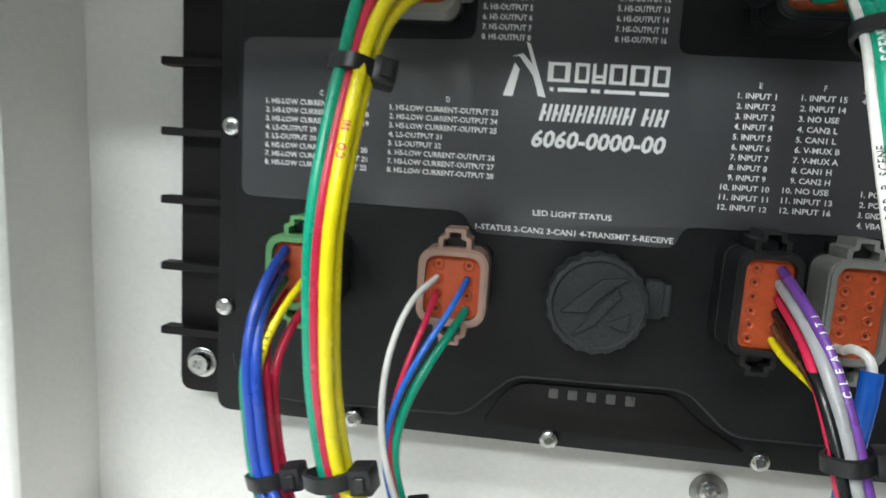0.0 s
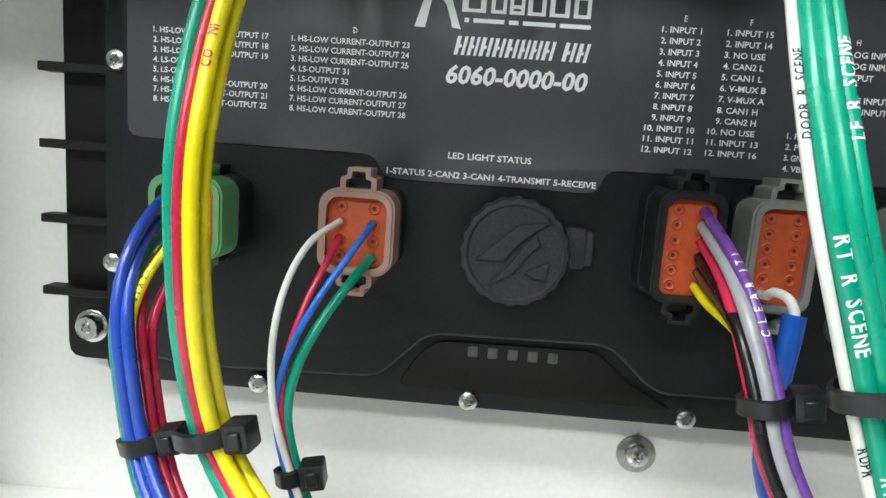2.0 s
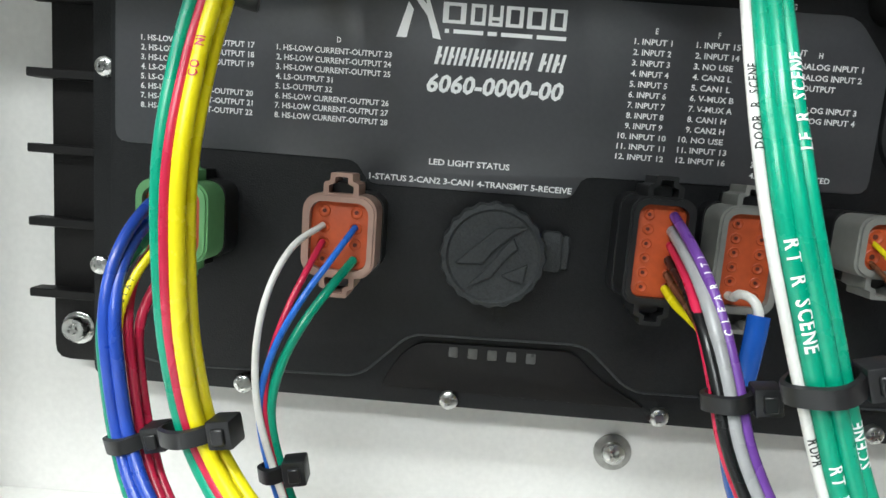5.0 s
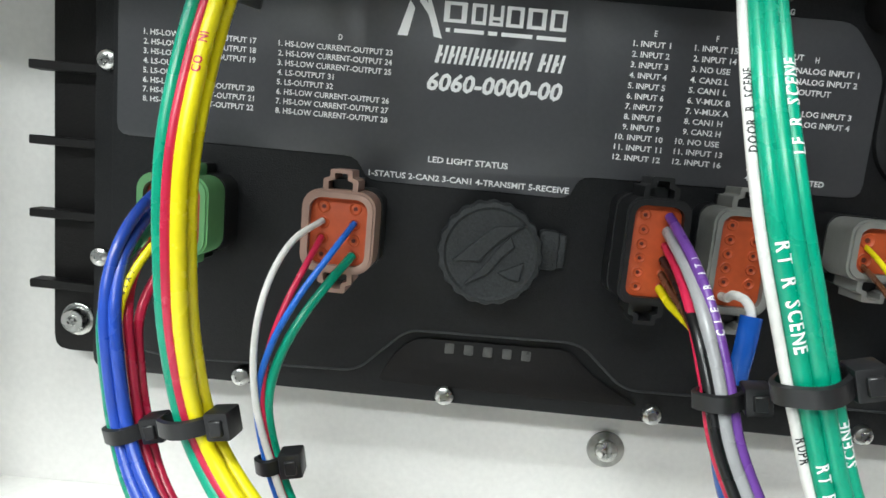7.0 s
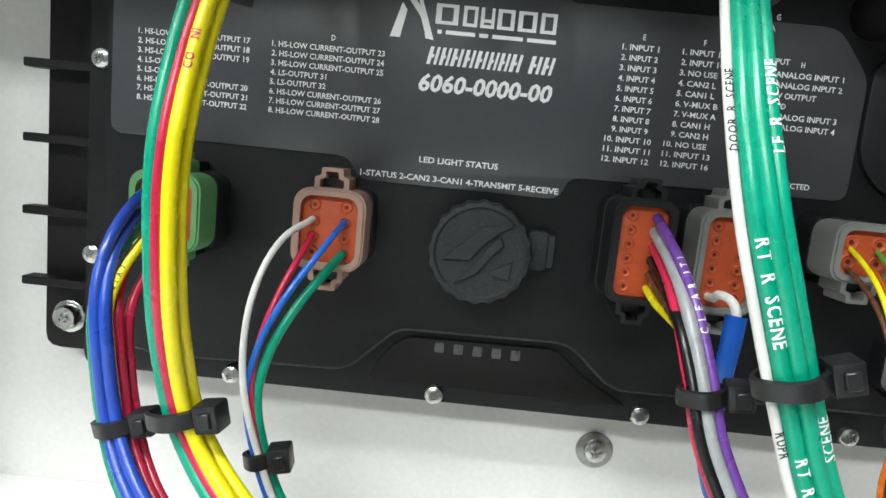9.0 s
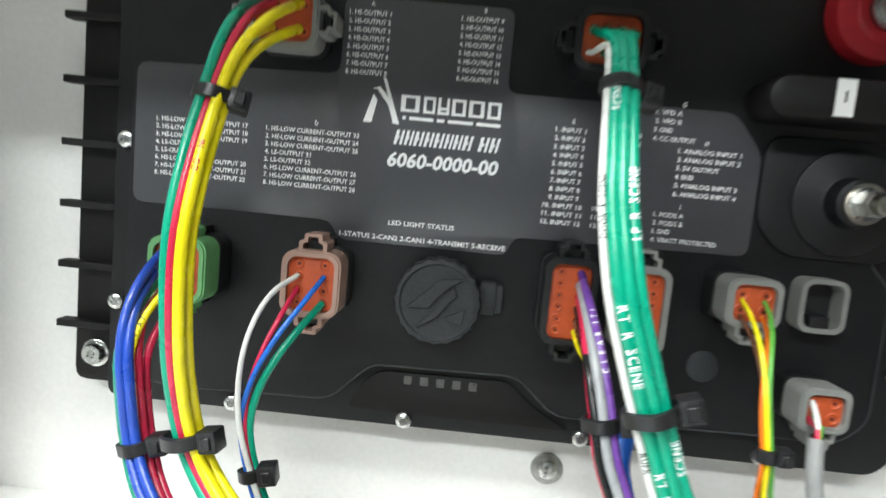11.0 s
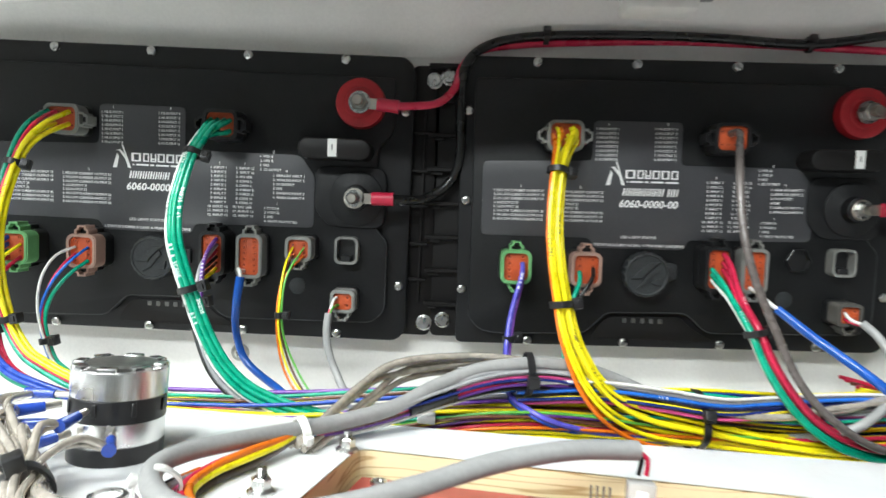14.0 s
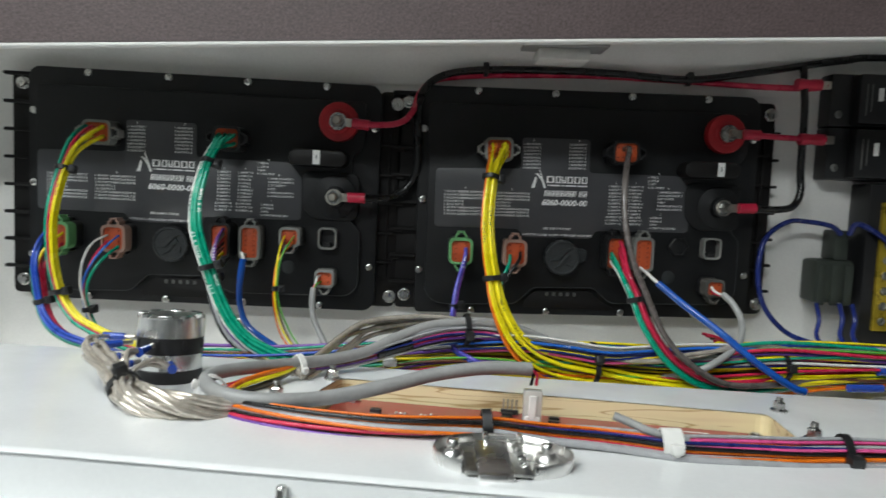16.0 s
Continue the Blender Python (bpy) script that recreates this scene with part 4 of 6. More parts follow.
# first module: black plug E
EB = [(0.1412, -0.0410, 0.0630), (0.1412, -0.0540, 0.0530), (0.1415, -0.0680, 0.0380), (0.1440, -0.0745, 0.0230), (0.1530, -0.0820, 0.0030), (0.1700, -0.0890, -0.0180), (0.2050, -0.0960, -0.0330), (0.2700, -0.0960, -0.0420), (0.3500, -0.0920, -0.0450)]
bundle("bundle of purple, grey, black and red leads", EB,
       [("purple", 0.0015, -0.0030, -0.0008), ("grey", 0.0018, 0.0000, -0.0014), ("crimson", 0.0014, 0.0030, 0.0010), ("black", 0.0015, 0.0026, -0.0008), ("brown", 0.0013, 0.0010, 0.0018), ("yellow", 0.0014, -0.0014, 0.0020)],
       [P1(0.1397, 0.0755, -0.0262), P1(0.1397, 0.0710, -0.0262), P1(0.1397, 0.0665, -0.0262), P1(0.1397, 0.0620, -0.0262), P1(0.1397, 0.0575, -0.0262), P1(0.1397, 0.0530, -0.0262)], seed=5, wander=0.0002, merge=0.030, tight=0.88,
       texts={0: (INK, [("1 T I  R A E L C", 0.024, 0.0021, True)]), 3: (INK, [("NEG", 0.026, 0.0019, False)])})
cable_tie((0.1417, -0.0700, 0.0355), (-0.15, 0, 1), 0.0052, 0.0038, 10)

# first module: grey plug F, white stub into a blue sleeve
fb = thing("sleeved_lead", None, "white lead in a glossy blue sleeve from a grey plug", "wire")
wire(fb, "white_stub", [P1(0.1601, 0.0521, -0.0235), P1(0.1601, 0.0525, -0.0280), (0.1578, -0.0330, 0.0546), (0.1597, -0.0368, 0.0542), (0.1612, -0.0388, 0.0510), (0.1614, -0.0392, 0.0450)], 0.0014, WIRE["white"])
wire(fb, "blue_sleeve", [(0.1614, -0.0390, 0.0497), (0.1604, -0.0400, 0.0420), (0.1590, -0.0405, 0.0310), (0.1580, -0.0400, 0.0180), (0.1590, -0.0385, 0.0030), (0.1670, -0.0420, -0.0130), (0.1920, -0.0600, -0.0240), (0.2200, -0.0800, -0.0290), (0.2800, -0.0820, -0.0270), (0.3600, -0.0820, -0.0240)], lambda u: 0.0032 - 0.0004 * min(1.0, u / 0.12), SLEEVE_BLUE, "glossy blue heat-shrink sleeve")

# first module: grey four-way plug G
bundle("thin bundle of yellow, green, orange and brown leads",
       [(0.1970, -0.0400, 0.0640), (0.1965, -0.0470, 0.0550), (0.1965, -0.0580, 0.0380), (0.1968, -0.0620, 0.0240), (0.2000, -0.0610, 0.0000), (0.2120, -0.0690, -0.0190), (0.2310, -0.0840, -0.0310), (0.2700, -0.0900, -0.0380), (0.3400, -0.0920, -0.0420)],
       [("yellow", 0.0008, 0.0001, -0.0009), ("lime", 0.0008, -0.0011, -0.0001), ("orange", 0.0008, 0.0011, -0.0001), ("brown", 0.0008, 0.0000, 0.0010)],
       [P1(0.1984, 0.0742, -0.023), P1(0.2068, 0.0742, -0.023), P1(0.2068, 0.0682, -0.023), P1(0.1984, 0.0682, -0.023)], seed=6, wander=0.0003, spread=lambda u: 1.0 + 3.0 * math.exp(-((u - 0.40) / 0.11) ** 2))
cable_tie((0.1968, -0.0615, 0.0265), (0, 0, 1), 0.0023, 0.0021, 0, hs=0.8)

# first module: small grey plug and its jacketed cable
jc = thing("jacketed_cable", None, "grey jacketed cable with red, white and green cores", "cable", "grey cables")
for col, px, pz in (("white", 0.2325, 0.0355), ("crimson", 0.2325, 0.0295), ("lime", 0.2335, 0.0300)):
    wire(jc, "core", [P1(px, pz, -0.021), P1(px - 0.002, pz - 0.001, -0.028), (0.2275 + (px - 0.2325), -0.034, 0.0275), (0.2262, -0.0370, 0.0220)], 0.0011, WIRE[col])
wire(jc, "jacket", [(0.2262, -0.0358, 0.0240), (0.2255, -0.0390, 0.0120), (0.2275, -0.0420, -0.0020), (0.2350, -0.0480, -0.0180), (0.2480, -0.0640, -0.0290), (0.2800, -0.0820, -0.0330), (0.3600, -0.0880, -0.0360)], 0.0029, GREY_JACKET)

# second module: plug A, yellow and orange bundle
Y2 = [(0.3945, -0.047, 0.1560), (0.3900, -0.0560, 0.1455), (0.3868, -0.0640, 0.1320), (0.3835, -0.0760, 0.1080), (0.3825, -0.0860, 0.0850), (0.3845, -0.0920, 0.0640), (0.3878, -0.0945, 0.0460), (0.3940, -0.1030, 0.0200), (0.4100, -0.1080, -0.0080), (0.4380, -0.1020, -0.0270),
      (0.4860, -0.0950, -0.0380), (0.5310, -0.0940, -0.0440), (0.5760, -0.0930, -0.0470), (0.6500, -0.0880, -0.0420), (0.7600, -0.0800, -0.0360), (0.9000, -0.0750, -0.0340), (1.2500, -0.0700, -0.0340)]
bundle("thick bundle of yellow leads with one orange", Y2,
       [("yellow", 0.00138, -0.0038, -0.0008), ("orange", 0.00138, 0.0050, -0.0018), ("yellow", 0.00138, -0.0012, -0.0028), ("yellow", 0.00138, 0.0002, 0.0002), ("yellow", 0.00138, -0.0028, 0.0018), ("yellow", 0.00138, 0.0020, -0.0026), ("orange", 0.0013, 0.0036, 0.0022), ("yellow", 0.0013, 0.00138, 0.0024), ("yellow", 0.0013, -0.0010, 0.0038), ("yellow", 0.0013, -0.0048, 0.0014), ("yellow", 0.0014, -0.0026, -0.0030)],
       [P2(0.0270, 0.1640), P2(0.0160, 0.1650), P2(0.0230, 0.1650), P2(0.0200, 0.1570), P2(0.0260, 0.1560), P2(0.0130, 0.1650), P2(0.0100, 0.1600), P2(0.0140, 0.1560), P2(0.0210, 0.1600), P2(0.0275, 0.1590), P2(0.0250, 0.1660)], seed=7, merge=0.016, twist=0.25, wander=0.0012,
       texts={2: (INK_BLACK, [("17-6 11 06", 0.090, 0.0024, True), ("COMP L7", 0.165, 0.0024, False)]), 0: (INK_BLACK, [("CAT 6 1", 0.15, 0.0024, False), ("CAT 7 1", 0.19, 0.0024, False)]), 5: (INK_BLACK, [("1-7 7-7 CAT", 0.10, 0.0024, True)])},
       spread=lambda u: 1.0 + 1.25 * math.exp(-((u - 0.21) / 0.065) ** 2) + 0.5 * math.exp(-((u - 0.38) / 0.06) ** 2))
cable_tie((0.3868, -0.0640, 0.1320), (0.12, 0.4, 1), 0.0064, 0.0052, -5)
cable_tie((0.3878, -0.0945, 0.0460), (-0.1, 0.15, 1), 0.0066, 0.0056, -10, tail=0.002)

# second module: plugs C and D
bundle("pair of purple and blue leads from a green plug", [(0.3655, -0.0410, 0.0530), (0.3625, -0.0460, 0.0390), (0.3585, -0.0540, 0.0140), (0.3565, -0.0700, 0.0000), (0.3580, -0.0980, -0.0150), (0.3720, -0.1150, -0.0200), (0.4000, -0.1100, -0.0300), (0.4600, -0.0950, -0.0420)],
       [("violet", 0.0019, 0.0010, -0.0010), ("purple", 0.0016, -0.0014, 0.0008), ("blue", 0.0014, 0.0012, 0.0018)], [P2(-0.0090, 0.0645, -0.0285), P2(-0.0090, 0.0593, -0.0285), P2(-0.0090, 0.0543, -0.0285)], seed=8, wander=0.0003,
       texts={0: (INK, [("SSN6 A 20", 0.012, 0.0018, True)])})
cable_tie((0.3585, -0.0545, 0.0135), (-0.15, 0, 1), 0.0032, 0.0030, -10)
bundle("green and black leads from a tan plug", [(0.4090, -0.0420, 0.0500), (0.4030, -0.0480, 0.0400), (0.3985, -0.0540, 0.0220), (0.3975, -0.0600, 0.0040), (0.4000, -0.0720, -0.0150), (0.4200, -0.0850, -0.0350)],
       [("green", 0.0017, 0.0006, -0.0006), ("black", 0.0016, -0.0018, 0.0012)], [P2(0.0334, 0.0593, -0.0285), P2(0.0433, 0.0620, -0.0285)], seed=9)

# second module: plug E, red and green
bundle("bundle of red leads with green and white from a black plug", [(0.5110, -0.0430, 0.0590), (0.5120, -0.0600, 0.0490), (0.5140, -0.0880, 0.0310), (0.5240, -0.0990, 0.0040), (0.5480, -0.1040, -0.0250), (0.5860, -0.1010, -0.0420), (0.6420, -0.0920, -0.0420), (0.7000, -0.0820, -0.0380), (0.8500, -0.0760, -0.0360), (1.2500, -0.0720, -0.0380)],
       [("red", 0.0019, -0.0020, -0.0018), ("red", 0.0019, -0.0044, 0.0006), ("green", 0.0019, 0.0034, -0.0002), ("red", 0.0018, -0.0006, 0.0020), ("white", 0.0014, 0.0030, 0.0028), ("green", 0.0018, 0.0012, 0.0004)],
       [P2(0.1397, 0.0755, -0.0262), P2(0.1397, 0.0690, -0.0262), P2(0.1319, 0.0640, -0.0262), P2(0.1397, 0.0640, -0.0262), P2(0.1319, 0.0560, -0.0262), P2(0.1319, 0.0600, -0.0262)], seed=10,
       texts={0: (INK, [("1 1 A", 0.05, 0.002, True)]), 2: (INK, [("L 2 A 1", 0.055, 0.002, True)])})
cable_tie((0.5142, -0.0890, 0.0300), (-0.2, 0.2, 1), 0.0064, 0.0048, -10)

single = thing("power_lead", None, "dark grey single lead hanging from a black plug", "wire")
wire(single, "lead", [P2(0.1390, 0.1640, -0.0255), P2(0.1390, 0.1630, -0.040), (0.5090, -0.0600, 0.1490), (0.5020, -0.0800, 0.1250), (0.5000, -0.0940, 0.0950), (0.5050, -0.1020, 0.0670), (0.5150, -0.1060, 0.0420), (0.5320, -0.1100, 0.0060), (0.5540, -0.1120, -0.0180), (0.5890, -0.1080, -0.0370), (0.6390, -0.0980, -0.0400), (0.7000, -0.0860, -0.0380), (0.9000, -0.0800, -0.0380)], 0.0026, WIRE["darkgrey"])

f2 = thing("sleeved_lead", None, "white lead in a bright blue sleeve crossing the harness", "wire")
wire(f2, "white_stub", [P2(0.1612, 0.0510, -0.024), (0.5430, -0.0330, 0.0470), (0.5480, -0.0410, 0.0410), (0.5540, -0.0470, 0.0360)], 0.0015, WIRE["white"])
wire(f2, "blue_sleeve", [(0.5500, -0.0440, 0.0390), (0.5690, -0.0600, 0.0220), (0.5930, -0.0850, 0.0020), (0.6200, -0.1000, -0.0210), (0.6480, -0.1060, -0.0390), (0.6600, -0.1060, -0.0430)], 0.0033, SLEEVE_BLUE, "bright blue heat-shrink sleeve")

jc2 = thing("jacketed_cable", None, "grey jacketed cable curling down into the harness", "cable", "grey cables")
wire(jc2, "jacket", [(0.6170, -0.0350, 0.0290), (0.6235, -0.0430, 0.0210), (0.6266, -0.0550, 0.0080), (0.6190, -0.0720, -0.0030), (0.6056, -0.0880, -0.0108), (0.5776, -0.1040, -0.0225), (0.5610, -0.0980, -0.0320), (0.5430, -0.0860, -0.0390), (0.5100, -0.0760, -0.0410)], 0.0030, GREY_JACKET)
wire(jc2, "core", [P2(0.2330, 0.0355, -0.021), (0.6120, -0.0300, 0.0300), (0.6200, -0.0360, 0.0270)], 0.0012, WIRE["white"])
wire(jc2, "core", [P2(0.2330, 0.0300, -0.021), (0.6130, -0.0300, 0.0280), (0.6200, -0.0360, 0.0265)], 0.0012, WIRE["red"])

# main harness along the ledge
MAIN = [(0.1300, -0.0935, -0.0370), (0.2000, -0.0935, -0.0375), (0.2600, -0.0920, -0.0340), (0.3200, -0.0900, -0.0295), (0.3700, -0.0880, -0.0265), (0.4200, -0.0850, -0.0275), (0.4860, -0.0780, -0.0300), (0.5500, -0.0790, -0.0320), (0.6200, -0.0780, -0.0280), (0.6900, -0.0760, -0.0250), (0.8000, -0.0720, -0.0260), (1.0000, -0.0650, -0.0280), (1.2800, -0.0600, -0.0300)]
rnd = random.Random(21)
high = ["navy", "purple", "teal", "white", "yellow", "grey", "blue", "crimson", "brown", "green"]
middle = ["yellow", "green", "crimson", "yellow", "orange", "brown", "yellow", "white", "red", "lime", "yellow"]
low = ["yellow", "brown", "yellow", "white", "crimson", "yellow", "green", "navy", "yellow"]
wires = []
for k in range(66):
    a, q = 2.4 * k, 0.0160 * math.sqrt((k + 0.5) / 66)
    down, back = q * math.cos(a), q * math.sin(a) * 0.85
    tone = high if down < -0.005 else middle if down < 0.007 else low
    wires.append((tone[k % len(tone)], rnd.choice((0.0009, 0.0010, 0.0012, 0.0013, 0.0015)), down, back))
bundle("main wiring harness of many coloured leads along the back ledge", MAIN, wires, None, twist=0.35, wander=0.0040, seed=22, group="harnesses")
bundle("loose yellow, orange and brown leads in front of the harness", [(0.2700, -0.1080, -0.0420), (0.3000, -0.1110, -0.0350), (0.3300, -0.1130, -0.0290), (0.3650, -0.1120, -0.0270), (0.4000, -0.1090, -0.0290), (0.4500, -0.1000, -0.0360), (0.5200, -0.0920, -0.0420), (0.6200, -0.0860, -0.0420), (0.8000, -0.0780, -0.0400)],
       [("yellow", 0.0015, 0.0050, -0.0010), ("orange", 0.0010, -0.0010, -0.0016), ("brown", 0.0011, -0.0042, -0.0008), ("lime", 0.0009, -0.0064, 0.0004), ("yellow", 0.0010, 0.0018, -0.0006), ("purple", 0.0011, -0.0028, 0.0014), ("crimson", 0.0010, 0.0030, 0.0016)],
       None, twist=1.0, wander=0.0024, seed=43, texts={0: (INK_BLACK, [("CAT 6 1", 0.02, 0.0020, True)])})
cable_tie((0.4790, -0.0860, -0.0300), (1, 0.02, -0.08), 0.0185, 0.0225, 60, width=0.0048)
cable_tie((0.6500, -0.0790, -0.0270), (1, 0.02, 0.05), 0.0160, 0.0185, 95, width=0.0048)

# upper strands that rise over the harness near the middle
upper = [(0.2500, -0.1770, -0.0110), (0.2680, -0.1590, -0.0125), (0.2880, -0.1420, -0.0115), (0.3100, -0.1260, -0.0085), (0.3400, -0.1120, -0.0025), (0.3667, -0.1040, -0.0010), (0.3950, -0.0990, -0.0040), (0.4300, -0.0940, -0.0140), (0.4800, -0.0900, -0.0220), (0.5500, -0.0880, -0.0260), (0.6500, -0.0840, -0.0220), (0.8000, -0.0760, -0.0200), (1.2500, -0.0680, -0.0200)]
upper_wires = [("grey", 0.0018, -0.0086, -0.0010), ("brightblue", 0.0016, 0.0070, 0.0010)]
tones = ["pink", "navy", "purple", "black", "grey", "crimson", "white", "pink", "brown", "navy", "black", "green", "grey", "white"]
for k in range(18):
    a, q = 2.4 * k, 0.0072 * math.sqrt((k + 0.5) / 18)
    upper_wires.append((tones[k % 14], 0.0009 + 0.0001 * (k * 3 % 5), q * math.cos(a), q * math.sin(a) * 0.7))
bundle("strands of pink, purple, black and blue leads rising over the harness", upper,
       upper_wires,
       None, twist=0.8, wander=0.0022, seed=23, spread=lambda u: 0.4 + 0.6 * min(1.0, u / 0.1) + 0.9 * max(0, u - 0.2))
cable_tie((0.3667, -0.1040, 0.0025), (1, 0.22, -0.02), 0.0125, 0.0085, 95, width=0.0048)

bundle("blue, white and pink leads lying on the main harness", [(0.3600, -0.1050, -0.0090), (0.4110, -0.1030, -0.0070), (0.4600, -0.1020, -0.0120), (0.4900, -0.1010, -0.0160), (0.5220, -0.0970, -0.0150), (0.5660, -0.0910, -0.0130), (0.6200, -0.0860, -0.0130), (0.7000, -0.0820, -0.0190), (0.8500, -0.0760, -0.0220), (1.2500, -0.0680, -0.0240)],
       [("brightblue", 0.0013, -0.0010, -0.0020), ("navy", 0.0011, 0.0026, -0.0018), ("white", 0.0010, -0.0048, 0.0000), ("yellow", 0.0012, 0.0058, -0.0004), ("pink", 0.0012, 0.0090, 0.0010), ("navy", 0.0014, 0.0010, 0.0018), ("grey", 0.0018, -0.0030, 0.0022)],
       None, twist=1.3, wander=0.0018, seed=41, texts={0: (INK, [("1 1 A", 0.09, 0.002, True)])})
bundle("green, red, yellow and purple leads leaving the harness", [(0.5950, -0.0860, -0.0200), (0.6250, -0.0900, -0.0140), (0.6600, -0.0900, -0.0130), (0.7000, -0.0880, -0.0150), (0.7600, -0.0840, -0.0180), (0.9000, -0.0780, -0.0220), (1.2500, -0.0700, -0.0240)],
       [("green", 0.0016, -0.0070, -0.0006), ("lime", 0.0012, -0.0044, -0.0020), ("crimson", 0.0016, -0.0016, -0.0022), ("purple", 0.0014, 0.0016, -0.0020), ("yellow", 0.0016, 0.0048, -0.0020), ("white", 0.0013, 0.0078, -0.0010), ("orange", 0.0014, 0.0104, 0.0004), ("navy", 0.0015, 0.0030, 0.0020), ("brown", 0.0013, -0.0020, 0.0024)],
       None, twist=0.5, wander=0.0016, seed=42)

tape = thing("tape_wrap", None, "black tape wrapped round harness leads", "tape")
wire(tape, "tape", [(0.2940, -0.1375, -0.0105), (0.3070, -0.1280, -0.0088), (0.3210, -0.1205, -0.0062)], 0.0048, WIRE["black"], sides=14)

# grey jacketed cable that loops over the door panel
LOOP = [(0.7200, -0.0740, -0.0300), (0.6000, -0.0760, -0.0320), (0.5200, -0.0760, -0.0300), (0.4700, -0.0800, -0.0220), (0.4320, -0.0880, -0.0060), (0.4080, -0.0940, 0.0035), (0.3870, -0.0995, 0.0080), (0.3667, -0.1037, 0.0093), (0.3360, -0.1120, 0.0068), (0.3100, -0.1260, 0.0000), (0.2870, -0.1440, -0.0075), (0.2630, -0.1650, -0.0085), (0.2430, -0.1850, -0.0065),
        (0.2225, -0.2130, -0.0015), (0.2075, -0.2360, 0.0020), (0.2035, -0.2550, 0.0035), (0.2115, -0.2720, 0.0030), (0.2275, -0.2830, 0.0020), (0.2520, -0.2825, 0.0000), (0.2780, -0.2700, -0.0015), (0.3080, -0.2560, 0.0010), (0.3400, -0.2410, 0.0050), (0.3720, -0.2300, 0.0065), (0.4010, -0.2230, 0.0045)]
gl = thing("jacketed_cable", None, "thick grey jacketed cable looping over the white door panel", "cable", "grey cables")
wire(gl, "jacket", LOOP, 0.0043, GREY_JACKET, sides=18)
wire(gl, "core", [(0.4005, -0.2230, 0.0045), (0.4030, -0.2235, 0.0010), (0.4015, -0.2245, -0.0060)], 0.0011, WIRE["black"])
wire(gl, "core", [(0.4005, -0.2225, 0.0040), (0.4055, -0.2235, 0.0010), (0.4050, -0.2245, -0.0060)], 0.0011, WIRE["red"])
bundle("inner leads of orange, yellow and grey beside the looped cable",
       [(0.2750, -0.1545, -0.0085), (0.2610, -0.1670, -0.0085), (0.2460, -0.1830, -0.0075), (0.2360, -0.2010, -0.0085), (0.2230, -0.2250, -0.0080), (0.2150, -0.2450, -0.0075), (0.2190, -0.2640, -0.0070), (0.2340, -0.2790, -0.0065)],
       [("orange", 0.0017, 0.0040, -0.0010), ("yellow", 0.0015, 0.0012, -0.0024), ("brown", 0.0017, 0.0000, 0.0016), ("crimson", 0.0014, 0.0030, 0.0020), ("darkgrey", 0.0021, -0.0046, 0.0000)], None, seed=24, spread=lambda u: 0.12 + 0.80 * min(1.0, max(0.0, u - 0.30) / 0.25) - 0.6 * max(0.0, u - 0.80))
cable_tie((0.2435, -0.1850, -0.0078), (0.75, 0.65, 0), 0.0066, 0.0068, 100, NYLON_WHITE, "white nylon cable tie round the looped cable", hs=0.6)
cable_tie((0.2080, -0.2620, -0.0010), (0.4, -0.8, 0), 0.0072, 0.0075, 60, NYLON_WHITE, "white nylon cable tie round the looped cable", hs=0.6)

# front harness on the door panel
FRONT = [(0.2150, -0.2360, -0.0085), (0.2090, -0.2560, -0.0075), (0.2270, -0.2770, -0.0060), (0.2567, -0.2920, -0.0050), (0.2876, -0.2990, -0.0055), (0.3173, -0.3010, -0.0065), (0.3473, -0.2990, -0.0070), (0.3700, -0.2975, -0.0075), (0.3950, -0.2995, -0.0090), (0.4227, -0.3010, -0.0100), (0.4452, -0.3050, -0.0105), (0.4638, -0.3090, -0.0110), (0.4945, -0.3085, -0.0115),
         (0.5263, -0.3060, -0.0130), (0.5576, -0.3010, -0.0145), (0.6000, -0.2980, -0.0160), (0.7500, -0.2950, -0.0210), (1.0000, -0.2950, -0.0310)]
front_wires = []
tones = ["pink", "pink", "grey", "orange", "white", "crimson", "orange", "pink", "black", "purple", "pink", "navy", "grey", "crimson", "orange"]
for k in range(30):
    a, q = 2.4 * k, 0.0066 * math.sqrt((k + 0.5) / 30)
    front_wires.append((tones[(k * 7) % 15], 0.0008 + 0.0001 * (k * 7 % 5), q * math.cos(a) * 0.72, q * math.sin(a)))
front_wires.append(("grey", 0.0020, 0.0014, 0.0076))
bundle("front harness of red, orange, pink and grey leads", FRONT,
       front_wires, None, twist=1.6, wander=0.0021, seed=25, group="harnesses", spread=lambda u: 0.35 + 0.65 * min(1.0, u / 0.07))
cable_tie((0.3655, -0.2985, -0.0055), (1, 0, 0.05), 0.0078, 0.0070, 25, hs=1.5, width=0.0058)
cable_tie((0.5576, -0.3010, -0.0145), (1, 0, 0), 0.0085, 0.0066, 95)
cable_tie((0.4600, -0.3085, -0.0100), (1, 0, 0), 0.0080, 0.0062, 80, NYLON_WHITE, "white nylon cable clamp round the front harness", width=0.0110, hs=0.8)

